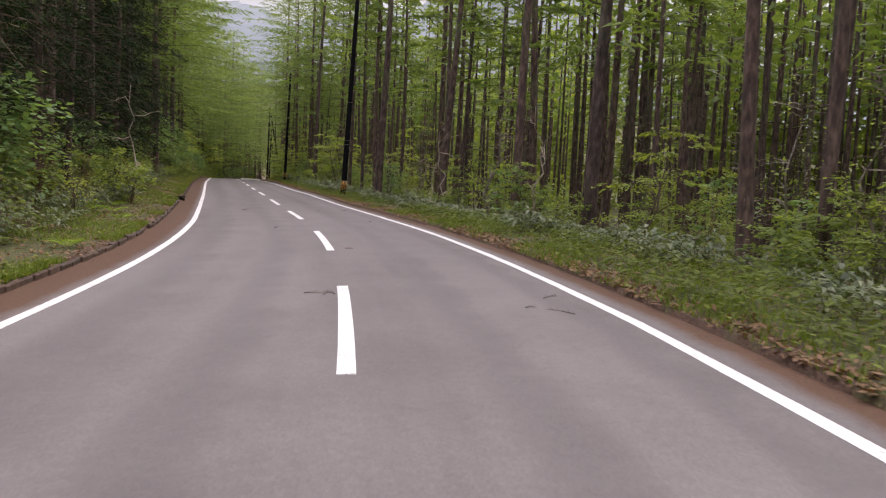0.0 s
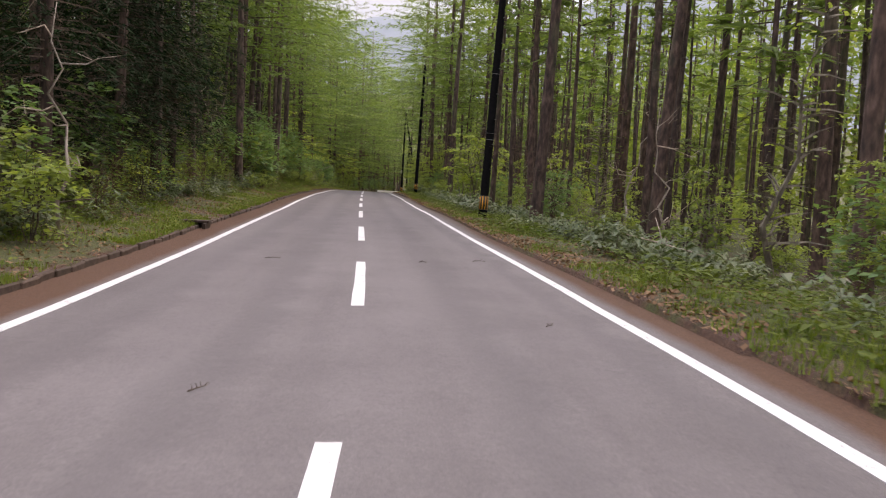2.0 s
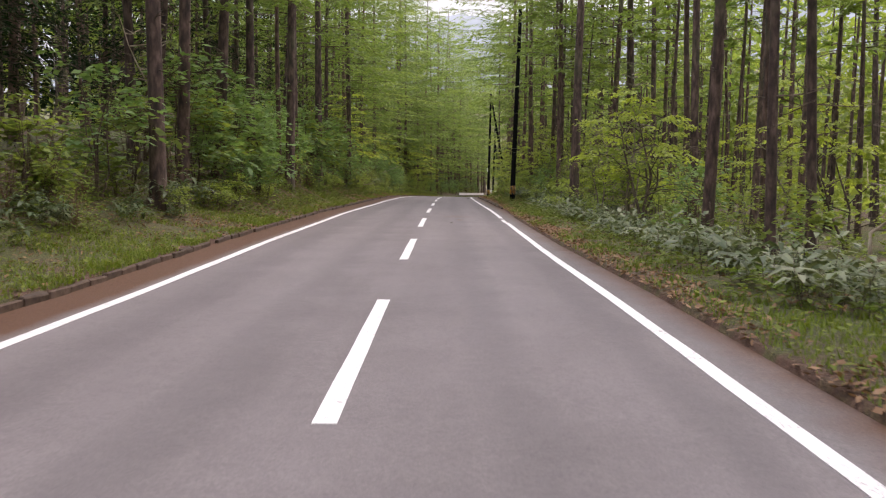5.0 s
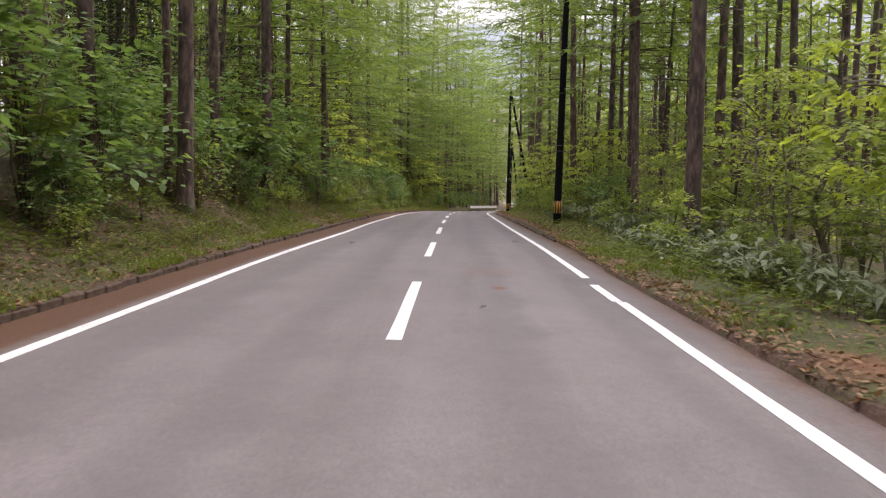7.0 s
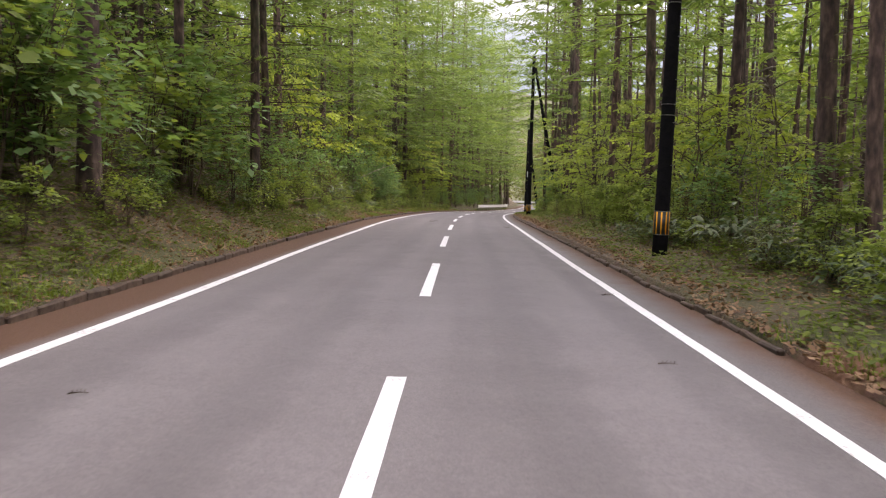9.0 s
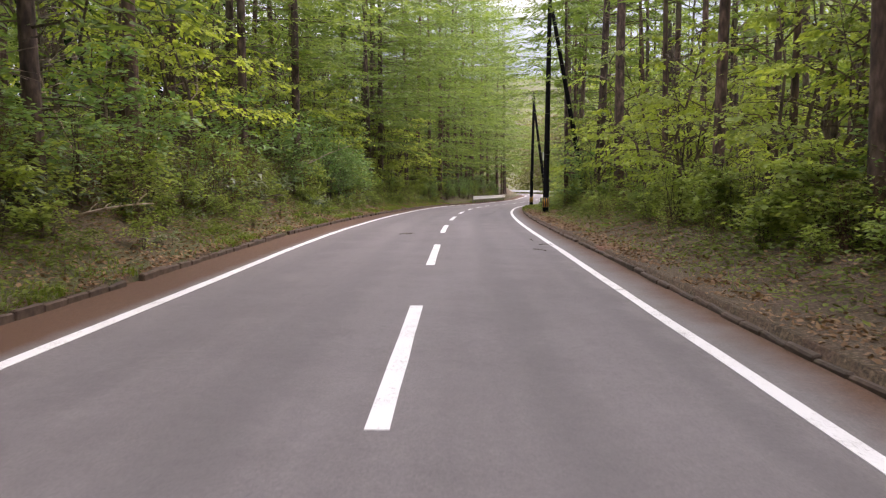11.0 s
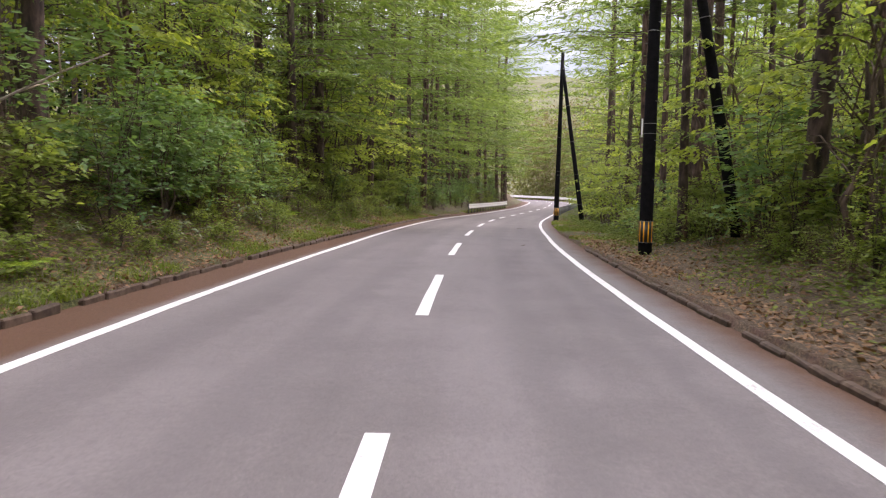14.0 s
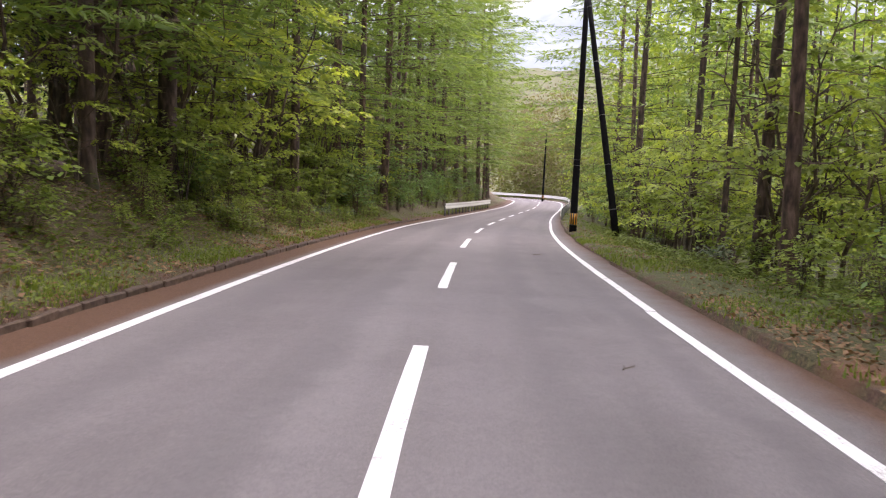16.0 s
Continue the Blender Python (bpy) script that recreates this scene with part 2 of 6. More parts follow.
def asphalt_material():
    """Worn grey asphalt; the UV holds metres across and along the road. Rust-brown needles gather outside the edge lines."""
    m, n, l, b = material("worn_asphalt", 0.82)
    b.inputs["Specular IOR Level"].default_value = 0.3
    uv = n.new("ShaderNodeUVMap")
    xy = n.new("ShaderNodeSeparateXYZ")
    l.new(uv.outputs["UV"], xy.inputs["Vector"])
    across, along = xy.outputs["X"], xy.outputs["Y"]
    obj = mapping(n, l, (1, 1, 1))
    grit = noise_node(n, l, 160, 3, obj, 0.8)
    speck = noise_node(n, l, 45, 3, obj, 0.7)
    cloud = noise_node(n, l, 0.8, 5, obj)
    vec = n.new("ShaderNodeCombineXYZ")
    l.new(calc(n, l, "MULTIPLY", across, 0.85), vec.inputs["X"])
    l.new(calc(n, l, "MULTIPLY", along, 0.05), vec.inputs["Y"])
    streak = noise_node(n, l, 1.0, 4, vec.outputs["Vector"])
    col = ramp(n, l, streak, [(0.3, (0.103, 0.092, 0.093)), (0.5, (0.141, 0.127, 0.128)), (0.7, (0.169, 0.155, 0.156))])
    col = mix(n, l, 0.35, col, ramp(n, l, cloud, [(0.3, (0.097, 0.086, 0.088)), (0.7, (0.163, 0.147, 0.15))]))
    col = mix(n, l, 0.5, col, ramp(n, l, grit, [(0.25, (0.45, 0.44, 0.45)), (0.5, (1, 1, 1)), (0.78, (1.7, 1.65, 1.6))]), "MULTIPLY")
    col = mix(n, l, 0.42, col, ramp(n, l, speck, [(0.3, (0.55, 0.55, 0.55)), (0.7, (1.4, 1.38, 1.36))]), "MULTIPLY")
    # darker wheel bands in both lanes, broken along the way
    wheels = None
    for c_, w_ in ((-2.3, 0.4), (-0.95, 0.35), (1.2, 0.32), (2.4, 0.22)):
        d_ = calc(n, l, "DIVIDE", calc(n, l, "ADD", calc(n, l, "SUBTRACT", across, c_), calc(n, l, "MULTIPLY", calc(n, l, "SUBTRACT", cloud, 0.5), 0.7)), w_)
        k_ = calc(n, l, "SUBTRACT", 1.0, calc(n, l, "MULTIPLY", d_, d_), clamp=True)
        wheels = k_ if wheels is None else calc(n, l, "MAXIMUM", wheels, k_)
    col = mix(n, l, calc(n, l, "MULTIPLY", wheels, calc(n, l, "MULTIPLY", streak, 0.62, clamp=True)), col, (0.079, 0.071, 0.074))
    # rust stain in the right lane
    for s_c, a_c, r_, amount in ((64.7, 1.25, 0.15, 1.0), (67.2, 1.2, 0.7, 0.22)):
        dx_ = calc(n, l, "DIVIDE", calc(n, l, "SUBTRACT", across, a_c), r_)
        dy_ = calc(n, l, "DIVIDE", calc(n, l, "SUBTRACT", along, s_c), r_ * 1.6)
        d_ = calc(n, l, "ADD", calc(n, l, "ADD", calc(n, l, "MULTIPLY", dx_, dx_), calc(n, l, "MULTIPLY", dy_, dy_)), calc(n, l, "MULTIPLY", speck, 0.5))
        col = mix(n, l, calc(n, l, "MULTIPLY", calc(n, l, "SUBTRACT", 1.25, d_, clamp=True), amount), col, (0.13, 0.06, 0.035))
    patch = noise_node(n, l, 9, 4, obj, 0.7)
    col = mix(n, l, 0.32, col, ramp(n, l, patch, [(0.3, (0.78, 0.78, 0.78)), (0.7, (1.2, 1.19, 1.18))]), "MULTIPLY")
    early = calc(n, l, "MULTIPLY_ADD", calc(n, l, "MULTIPLY_ADD", along, -0.05, 2.0, clamp=True), 1.7, 1.0)
    side = calc(n, l, "MAXIMUM", calc(n, l, "MULTIPLY", calc(n, l, "SUBTRACT", across, 2.97), early), calc(n, l, "MULTIPLY_ADD", across, -2.0, -6.36))
    edge = calc(n, l, "ADD", side, calc(n, l, "MULTIPLY", calc(n, l, "SUBTRACT", noise_node(n, l, 1.6, 6, obj), 0.5), 0.5))
    fac = calc(n, l, "MULTIPLY", calc(n, l, "MULTIPLY", edge, 2.1, clamp=True), 0.95)
    dirt = ramp(n, l, speck, [(0.3, (0.045, 0.02, 0.01)), (0.52, (0.081, 0.037, 0.018)), (0.75, (0.13, 0.065, 0.035))])
    l.new(mix(n, l, fac, col, dirt), b.inputs["Base Color"])
    bump(n, l, b, grit, 0.35, 0.004)
    return m


def paint_material(name, base, worn, amount=0.5):
    m, n, l, b = material(name, 0.6)
    obj = mapping(n, l, (1, 1, 1))
    f = noise_node(n, l, 38, 6, obj, 0.75)
    g = noise_node(n, l, 2.5, 4, obj)
    k = calc(n, l, "ADD", calc(n, l, "MULTIPLY", f, 0.7), calc(n, l, "MULTIPLY", g, 0.3))
    l.new(ramp(n, l, k, [(0.4 - 0.05 * (1 - amount), worn), (0.46, base), (0.8, tuple(min(1, c * 1.06) for c in base))]), b.inputs["Base Color"])
    bump(n, l, b, f, 0.3, 0.003)
    return m


def speckled_material(name, stops, scale, rough=0.85, metal=0.0, relief=0.4):
    m, n, l, b = material(name, rough, metal)
    obj = mapping(n, l, (1, 1, 1))
    f = noise_node(n, l, scale, 6, obj, 0.65)
    info = n.new("ShaderNodeObjectInfo")
    col = ramp(n, l, f, stops)
    col = mix(n, l, 1.0, col, ramp(n, l, info.outputs["Random"], [(0.0, (0.72, 0.72, 0.7)), (1.0, (1.2, 1.18, 1.15))]), "MULTIPLY")
    l.new(col, b.inputs["Base Color"])
    bump(n, l, b, f, relief, 0.01)
    return m


GROUND = ground_material()
FLOOR_FAR = speckled_material("far_forest_floor", [(0.3, (0.03, 0.03, 0.01)), (0.5, (0.07, 0.07, 0.022)), (0.7, (0.13, 0.11, 0.045))], 1.3, 1.0)
ASPHALT = asphalt_material()
PAINT = paint_material("white_road_paint", (0.62, 0.61, 0.61), (0.24, 0.22, 0.22))
KERB = speckled_material("mossy_concrete", [(0.3, (0.024, 0.013, 0.008)), (0.5, (0.055, 0.032, 0.02)), (0.66, (0.09, 0.06, 0.042)), (0.82, (0.18, 0.15, 0.12))], 7)
POLE = speckled_material("black_pole_coating", [(0.3, (0.003, 0.003, 0.004)), (0.7, (0.009, 0.008, 0.009))], 9, 0.95)
BLACK = speckled_material("black_band", [(0.3, (0.012, 0.01, 0.01)), (0.7, (0.03, 0.022, 0.02))], 20, 0.5)
YELLOW = speckled_material("amber_reflective_stripe", [(0.3, (0.85, 0.36, 0.006)), (0.7, (0.95, 0.46, 0.01))], 14, 0.75, 0.0, 0.1)
STEEL = speckled_material("dull_galvanised_strap", [(0.3, (0.1, 0.1, 0.1)), (0.7, (0.22, 0.22, 0.22))], 30, 0.6, 0.6, 0.1)
RAIL = speckled_material("white_painted_steel", [(0.25, (0.7, 0.7, 0.69)), (0.6, (0.85, 0.85, 0.85))], 6, 0.45, 0.0, 0.1)
PLATE = speckled_material("white_plate", [(0.3, (0.7, 0.7, 0.7)), (0.7, (0.82, 0.82, 0.82))], 10, 0.5, 0.0, 0.05)
POLE.node_tree.nodes["Principled BSDF"].inputs["Specular IOR Level"].default_value = 0.15
SLOPE = speckled_material("spring_wooded_slope", [(0.3, (0.055, 0.06, 0.026)), (0.5, (0.07, 0.073, 0.033)), (0.7, (0.088, 0.086, 0.042))], 0.18, 1.0, 0.0, 1.0)
# haze in front of the hill is mixed into this pale colour
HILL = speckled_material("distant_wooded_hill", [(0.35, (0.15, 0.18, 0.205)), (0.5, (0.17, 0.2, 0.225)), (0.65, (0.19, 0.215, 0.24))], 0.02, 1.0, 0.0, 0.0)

# ---- the road's line ----
HEADING = ((-70, -0.26), (-8, 4.58), (0, 6.08), (5, 7.93), (10, 10.35), (15, 12.75), (20, 14.52), 
           (25, 15.04), (35, 15.44), (60, 15.13), (95, 14.80), (110, 14.38), (130, 11.98), (150, 9.89), (170, 6.89), (190, 4.96), (205, 3.79), 
           (222, 3.80), (235, 5.40), (245, 7.20), (257, 20), (270, 38), (300, 62), (360, 80))
LEVEL = ((-70, -0.34), (0, -0.29), (10, -0.32), (20, -0.28), (30, -0.26), (40, -0.16), (50, -0.10), (60, -0.06), (70, -0.00), (80, -0.01), (90, -0.01), 
         (100, -0.07), (110, -0.14), (120, -0.28), (130, -0.43), (140, -0.60), (150, -0.81), (163, -1.09), (173, -1.31), (183, -1.54), (193, -1.70), (203, -1.83), (213, -1.93), (223, -2.0), (240, -1.88), (270, -1.95), (360, -2.1))
BANK = ((-70, 3.4), (-10, 3.39), (-4, 3.15), (2, 2.92), (8, 2.63), (14, 2.30), (20, 2.00), (26, 1.63), (32, 1.04), (38, 0.91), (46, 1.05), (54, 0), (360, 0))
SETTLE = ((-70, -0.143), (-10, -0.143), (-4, -0.096), (2, -0.047), (8, -0.010), (14, 0.010), (20, 0.014), (32, 0.012), (44, 0.011), (50, 0), (360, 0))
LEFT_LINE = ((-70, -3.500), (-4, -3.515), (2, -3.502), (8, -3.374), (14, -3.274), (20, -3.196), (26, -3.196), (32, -3.180), (38, -3.143), (44, -3.149), (50, -3.168), (56, -3.192), (62, -3.210), (68, -3.229), (74, -3.197), (80, -3.136), (86, -3.148), (92, -3.152), (98, -3.155), (104, -3.217), (110, -3.203), (116, -3.165), (122, -3.152), (128, -3.114), (134, -3.087), (140, -3.138), (146, -3.209), (152, -3.282), (165, -3.450), (175, -3.453), (223, -3.465), (360, -3.500))
RIGHT_LINE = ((-70, 2.930), (-4, 2.969), (2, 2.988), (8, 2.913), (14, 2.846), (20, 2.741), (26, 2.758), (32, 2.766), (38, 2.744), (44, 2.746), (50, 2.750), (56, 2.787), (62, 2.790), (68, 2.789), (74, 2.810), (80, 2.776), (86, 2.720), (92, 2.721), (98, 2.727), (104, 2.747), (110, 2.731), (116, 2.756), (122, 2.773), (128, 2.783), (134, 2.809), (140, 2.857), (146, 2.912), (152, 2.961), (165, 3.100), (175, 3.200), (223, 2.950), (360, 2.950))
S0, S1, DS = -70.0, 340.0, 0.5
SS = np.arange(S0, S1 + DS, DS)


def smooth(v, k):
    w = np.ones(k) / k
    return np.convolve(np.pad(v, (k // 2, k // 2), "edge"), w, "valid")


HH = np.radians(smooth(np.interp(SS, *zip(*HEADING)), 9))
ZZ = smooth(np.interp(SS, *zip(*LEVEL)), 17) + np.interp(SS, *zip(*SETTLE))
BB = np.tan(np.radians(np.interp(SS, *zip(*BANK))))
XX = np.concatenate(([0], np.cumsum(-np.sin((HH[1:] + HH[:-1]) / 2) * DS)))
YY = np.concatenate(([0], np.cumsum(np.cos((HH[1:] + HH[:-1]) / 2) * DS)))
i0 = int(round(-S0 / DS))
XX, YY = XX - XX[i0] - 0.714, YY - YY[i0] + 6.066


def at(s, across):
    """World x, y of a place given along and across the road (to the right is positive)."""
    h = np.interp(s, SS, HH)
    return np.interp(s, SS, XX) + np.cos(h) * across, np.interp(s, SS, YY) + np.sin(h) * across


def where(x, y):
    """Along and across of a world place."""
    x, y = np.atleast_1d(x).astype(float), np.atleast_1d(y).astype(float)
    s, a = np.empty(len(x)), np.empty(len(x))
    for k in range(0, len(x), 2000):
        dx, dy = x[k:k + 2000, None] - XX[None, ::2], y[k:k + 2000, None] - YY[None, ::2]
        j = np.argmin(dx * dx + dy * dy, axis=1) * 2
        rx, ry = x[k:k + 2000] - XX[j], y[k:k + 2000] - YY[j]
        s[k:k + 2000] = SS[j] - np.sin(HH[j]) * rx + np.cos(HH[j]) * ry
        a[k:k + 2000] = np.cos(HH[j]) * rx + np.sin(HH[j]) * ry
    return s, a


def step(v, lo, hi):
    t = np.clip((v - lo) / (hi - lo), 0, 1)
    return t * t * (3 - 2 * t)




def line_l(s):
    return np.interp(s, *zip(*LEFT_LINE))


def line_r(s):
    return np.interp(s, *zip(*RIGHT_LINE))


def kerb_l(s):
    return line_l(s) - np.interp(s, (20, 55, 90, 110, 118, 132, 140), (0.9, 0.93, 1.0, 1.1, 1.05, 0.93, 0.82))


def kerb_r(s):
    return line_r(s) + np.interp(s, (68, 77, 131, 137), (0.5, 0.7, 0.7, 0.57))


def tilt_of(s, across):
    """Rise of the banked roadbed at a place across it; level again past the verges."""
    return np.interp(s, SS, BB) * np.clip(across, -7.0, 7.0)


LEFT_RISE = ((-70, 0.5), (20, 0.6), (47, 1.0), (60, 1.5), (75, 2.2), (100, 2.6), (200, 2.8), (340, 3.0))
RIGHT_FALL = ((-70, -0.7), (60, -0.7), (82, 0.05), (100, 0.4), (132, 0.4), (145, -0.7), (160, -1.3), (240, -1.5), (340, 2.0))


def wave(x, y):
    return (np.sin(x * 0.9 + 1.3 * np.sin(y * 0.37)) * np.cos(y * 0.8 + 0.7 * np.sin(x * 0.5)) * 0.6 + np.sin(x * 2.3 + y * 1.1) * np.cos(y * 2.7 - x * 0.8) * 0.4)


def terrain(s, across):
    """Height of the ground beside the road."""
    s, across = np.atleast_1d(s).astype(float), np.atleast_1d(across).astype(float)
    x, y = at(s, across)
    dl, dr = kerb_l(s) - 0.06 - across, across - kerb_r(s) - 0.06
    rise = np.interp(s, *zip(*LEFT_RISE))
    left = 0.08 + rise * (0.25 * np.clip(dl / 3, 0, 1) + 0.75 * step(dl, 0.6, 6.5)) + 0.14 * np.clip(dl - 5.5, 0, 40) * step(s, 20, 80)
    fall = np.interp(s, *zip(*RIGHT_FALL))
    kerbed = step(s, 74, 84) * (1 - step(s, 136, 142))
    right = 0.05 + 0.04 * kerbed + np.where(fall < 0, fall * step(dr, 0.8, 6.0), fall * step(dr, 0.7, 3.2)) - 0.035 * np.clip(dr - 5, 0, 60)
    right = right + 0.05 * step(dr, 0.0, 0.35) * (1 - step(dr, 1.2, 2.2)) * (1 - kerbed)
    z = np.where(across < 0, left, right)
    rough = 0.1 * wave(x, y) * np.clip(np.maximum(dl, dr) / 2.5, 0, 1) + 0.02 * wave(x * 5, y * 5) * np.clip(np.maximum(dl, dr) / 0.3, 0, 1)
    inside = (dl < 0) & (dr < 0)
    return np.interp(s, SS, ZZ) + tilt_of(s, across) + np.where(inside, -0.25, z + rough)


def ground_at(x, y):
    s, a = where(x, y)
    return terrain(s, a)


# ---- mesh helpers ----
class Builder:
    """Collects tubes, leaves and boxes as arrays for one mesh."""

    def __init__(self):
        self.v, self.f, self.n = [], [], 0

    def add(self, verts, faces):
        verts = np.asarray(verts, float).reshape(-1, 3)
        self.v.append(verts)
        self.f.extend([tuple(int(i) + self.n for i in f) for f in faces])
        self.n += len(verts)

    def quads(self, corners):
        """corners: (count, 4, 3)"""
        c = np.asarray(corners, float)
        self.v.append(c.reshape(-1, 3))
        idx = np.arange(len(c) * 4).reshape(-1, 4) + self.n
        self.f.extend(map(tuple, idx.tolist()))
        self.n += len(c) * 4

    def tris(self, corners):
        c = np.asarray(corners, float)
        self.v.append(c.reshape(-1, 3))
        idx = np.arange(len(c) * 3).reshape(-1, 3) + self.n
        self.f.extend(map(tuple, idx.tolist()))
        self.n += len(c) * 3

    def tube(self, path, radii, sides=6, cap=True, phase=0.0):
        path = np.asarray(path, float)
        ring = []
        for i, p in enumerate(path):
            d = path[min(i + 1, len(path) - 1)] - path[max(i - 1, 0)]
            d = d / (np.linalg.norm(d) + 1e-9)
            u = np.cross(d, (0, 1, 0) if abs(d[1]) < 0.9 else (1, 0, 0))
            u /= np.linalg.norm(u) + 1e-9
            w = np.cross(d, u)
            a = np.arange(sides) * 2 * np.pi / sides + phase
            ring.append(p + radii[i] * (np.cos(a)[:, None] * u + np.sin(a)[:, None] * w))
        faces = []
        for i in range(len(path) - 1):
            for k in range(sides):
                faces.append((i * sides + k, i * sides + (k + 1) % sides, (i + 1) * sides + (k + 1) % sides, (i + 1) * sides + k))
        if cap:
            faces.append(tuple(range(sides))[::-1])
            faces.append(tuple((len(path) - 1) * sides + k for k in range(sides)))
        self.add(np.concatenate(ring), faces)

    def leaves(self, base, way, side, length, width, cup=0.0):
        """Pointed leaves: base points, unit directions, unit sideways directions, sizes."""
        length, width = np.asarray(length)[:, None], np.asarray(width)[:, None]
        mid = base + way * length * 0.45
        tip = base + way * length
        if cup:
            tip = tip + np.array((0, 0, -1.0)) * length * cup
        self.quads(np.stack([base, mid + side * width / 2, tip, mid - side * width / 2], axis=1))

    def blades(self, base, way, side, length, width):
        """Tapering three-cornered sprays."""
        length, width = np.asarray(length)[:, None], np.asarray(width)[:, None]
        self.tris(np.stack([base - side * width / 2, base + side * width / 2, base + way * length], axis=1))

    def mesh(self, name, mat, smooth_shade=False):
        me = bpy.data.meshes.new(name)
        me.from_pydata(np.concatenate(self.v).tolist() if self.v else [], [], self.f)
        me.materials.append(mat)
        if smooth_shade:
            me.shade_smooth()
        return me


def part(name, mesh, parent, label=""):
    ob = new(name, mesh)
    ob.parent = parent
    if label:
        ob["label"] = label
    return ob


def box(b, lo, hi, m=None):
    v = np.array([(x, y, z) for x in (lo[0], hi[0]) for y in (lo[1], hi[1]) for z in (lo[2], hi[2])], float)
    if m is not None:
        v = np.array([(m @ Vector(p))[:] for p in v])
    b.add(v, [(0, 1, 3, 2), (4, 6, 7, 5), (0, 4, 5, 1), (2, 3, 7, 6), (0, 2, 6, 4), (1, 5, 7, 3)])


def bm_mesh(name, bm, mat, smooth_shade=False):
    me = bpy.data.meshes.new(name)
    bm.to_mesh(me)
    bm.free()
    me.materials.append(mat)
    if smooth_shade:
        me.shade_smooth()
    return me


def unit(v):
    return v / (np.linalg.norm(v, axis=-1, keepdims=True) + 1e-9)


# ---- ground and road ----
def strip(name, s, across, height, mat, smooth_shade=True):
    """A sheet over along s and across; height(s, across) gives z. Its UV holds metres."""
    gs, ga = np.meshgrid(s, across, indexing="ij")
    x, y = at(gs.ravel(), ga.ravel())
    z = height(gs.ravel(), ga.ravel())
    na = len(across)
    i = np.arange(len(s) - 1)[:, None] * na + np.arange(na - 1)[None, :]
    i = i.ravel()
    faces = np.stack([i, i + 1, i + na + 1, i + na], axis=1)
    me = bpy.data.meshes.new(name)
    me.from_pydata(np.stack([x, y, z], axis=1).tolist(), [], faces.tolist())
    me.materials.append(mat)
    uv = me.uv_layers.new(name="metres")
    flat = faces.ravel()
    even = np.where(ga < 0, ga * 3.12 / -line_l(gs), ga * 2.8 / line_r(gs)).ravel()
    data = np.stack([even[flat], gs.ravel()[flat]], axis=1).ravel()
    uv.data.foreach_set("uv", data)
    if smooth_shade:
        me.shade_smooth()
    return me


def road_level(s, across):
    return np.interp(s, SS, ZZ) + tilt_of(s, across) - 0.004 * np.abs(across)


acr = np.concatenate([-np.geomspace(60, 10, 14), np.arange(-9.5, -4.8, 0.2), np.arange(-4.7, -3.65, 0.1), np.array([-3.3, 0.0, 2.9]), np.arange(3.15, 4.15, 0.1), np.arange(4.25, 9.5, 0.2), np.geomspace(10, 60, 14)])
ground = new("ground", strip("ground", np.concatenate([np.arange(-66, 200, 0.8), np.arange(200, 262, 2.0)]), acr, terrain, GROUND))
tagged(ground, "brown and mossy forest floor with fallen leaves", "ground", kind="structure")
road = new("road", strip("road", np.arange(-66, 334, 1.0), np.array([-4.5, -3.9, -3.3, -2.6, -1.3, 0, 1.3, 2.4, 3.0, 3.6, 4.3]), road_level, ASPHALT))
tagged(road, "worn grey asphalt road with rusty needles along its edges", "road", kind="structure")

LINE_W = 0.15
PERIOD, DASH = 10.04, 5.02
rng = np.random.default_rng(7)


def line_piece(s_lo, s_hi, across, width, parent, name, wobble=0.0):
    n = max(2, int((s_hi - s_lo) / 1.0) + 1)
    s = np.linspace(s_lo, s_hi, n)
    b = Builder()
    j = rng.uniform(-wobble, wobble, (n, 2))
    for k in range(n - 1):
        pts = []
        for top in (0.005, -0.01):
            for kk, sg, c in ((k, -1, 0), (k, 1, 1), (k + 1, 1, 1), (k + 1, -1, 0)):
                a = (across(s[kk]) if callable(across) else across) + sg * width / 2 + j[kk, c]
                x, y = at(s[kk], a)
                pts.append((x, y, road_level(s[kk], a) + top))
        b.add(pts, [(0, 3, 2, 1), (0, 1, 5, 4), (2, 3, 7, 6), (1, 2, 6, 5), (3, 0, 4, 7)][: 5])
    me = b.mesh(name, PAINT)
    bm = bmesh.new()
    bm.from_mesh(me)
    bmesh.ops.recalc_face_normals(bm, faces=bm.faces)
    bm.to_mesh(me)
    bm.free()
    return part(name, me, parent)


marking = tagged(new("centre_line"), "broken white centre line painted on the asphalt", "road marking", kind="structure")
DASH_SHIFT = (0.27, 0.37, 0.28, 0.13, 0.14, 0.08, 0.04, 0.0, -0.06, -0.11, -0.15, -0.17, -0.25, -0.28, -0.32)
for k in range(-4, 28):
    s_d = k * PERIOD + (DASH_SHIFT[k] if 0 <= k < 15 else 0.05 - 0.04 * (k - 15) if k > 14 else 0.3)
    line_piece(s_d, s_d + DASH, 0.0, 0.15, marking, "dash", 0.004)
left_line = tagged(new("edge_line_left"), "solid white edge line with small worn breaks", "road marking", kind="structure")
for lo, hi in ((-50, 33.1), (33.2, 71.0), (71.05, 104.2), (104.25, 141.3), (141.4, 325)):
    line_piece(lo, hi, line_l, LINE_W, left_line, "paint_stretch", 0.005)
right_line = tagged(new("edge_line_right"), "solid white edge line broken by a short gap", "road marking", kind="structure")
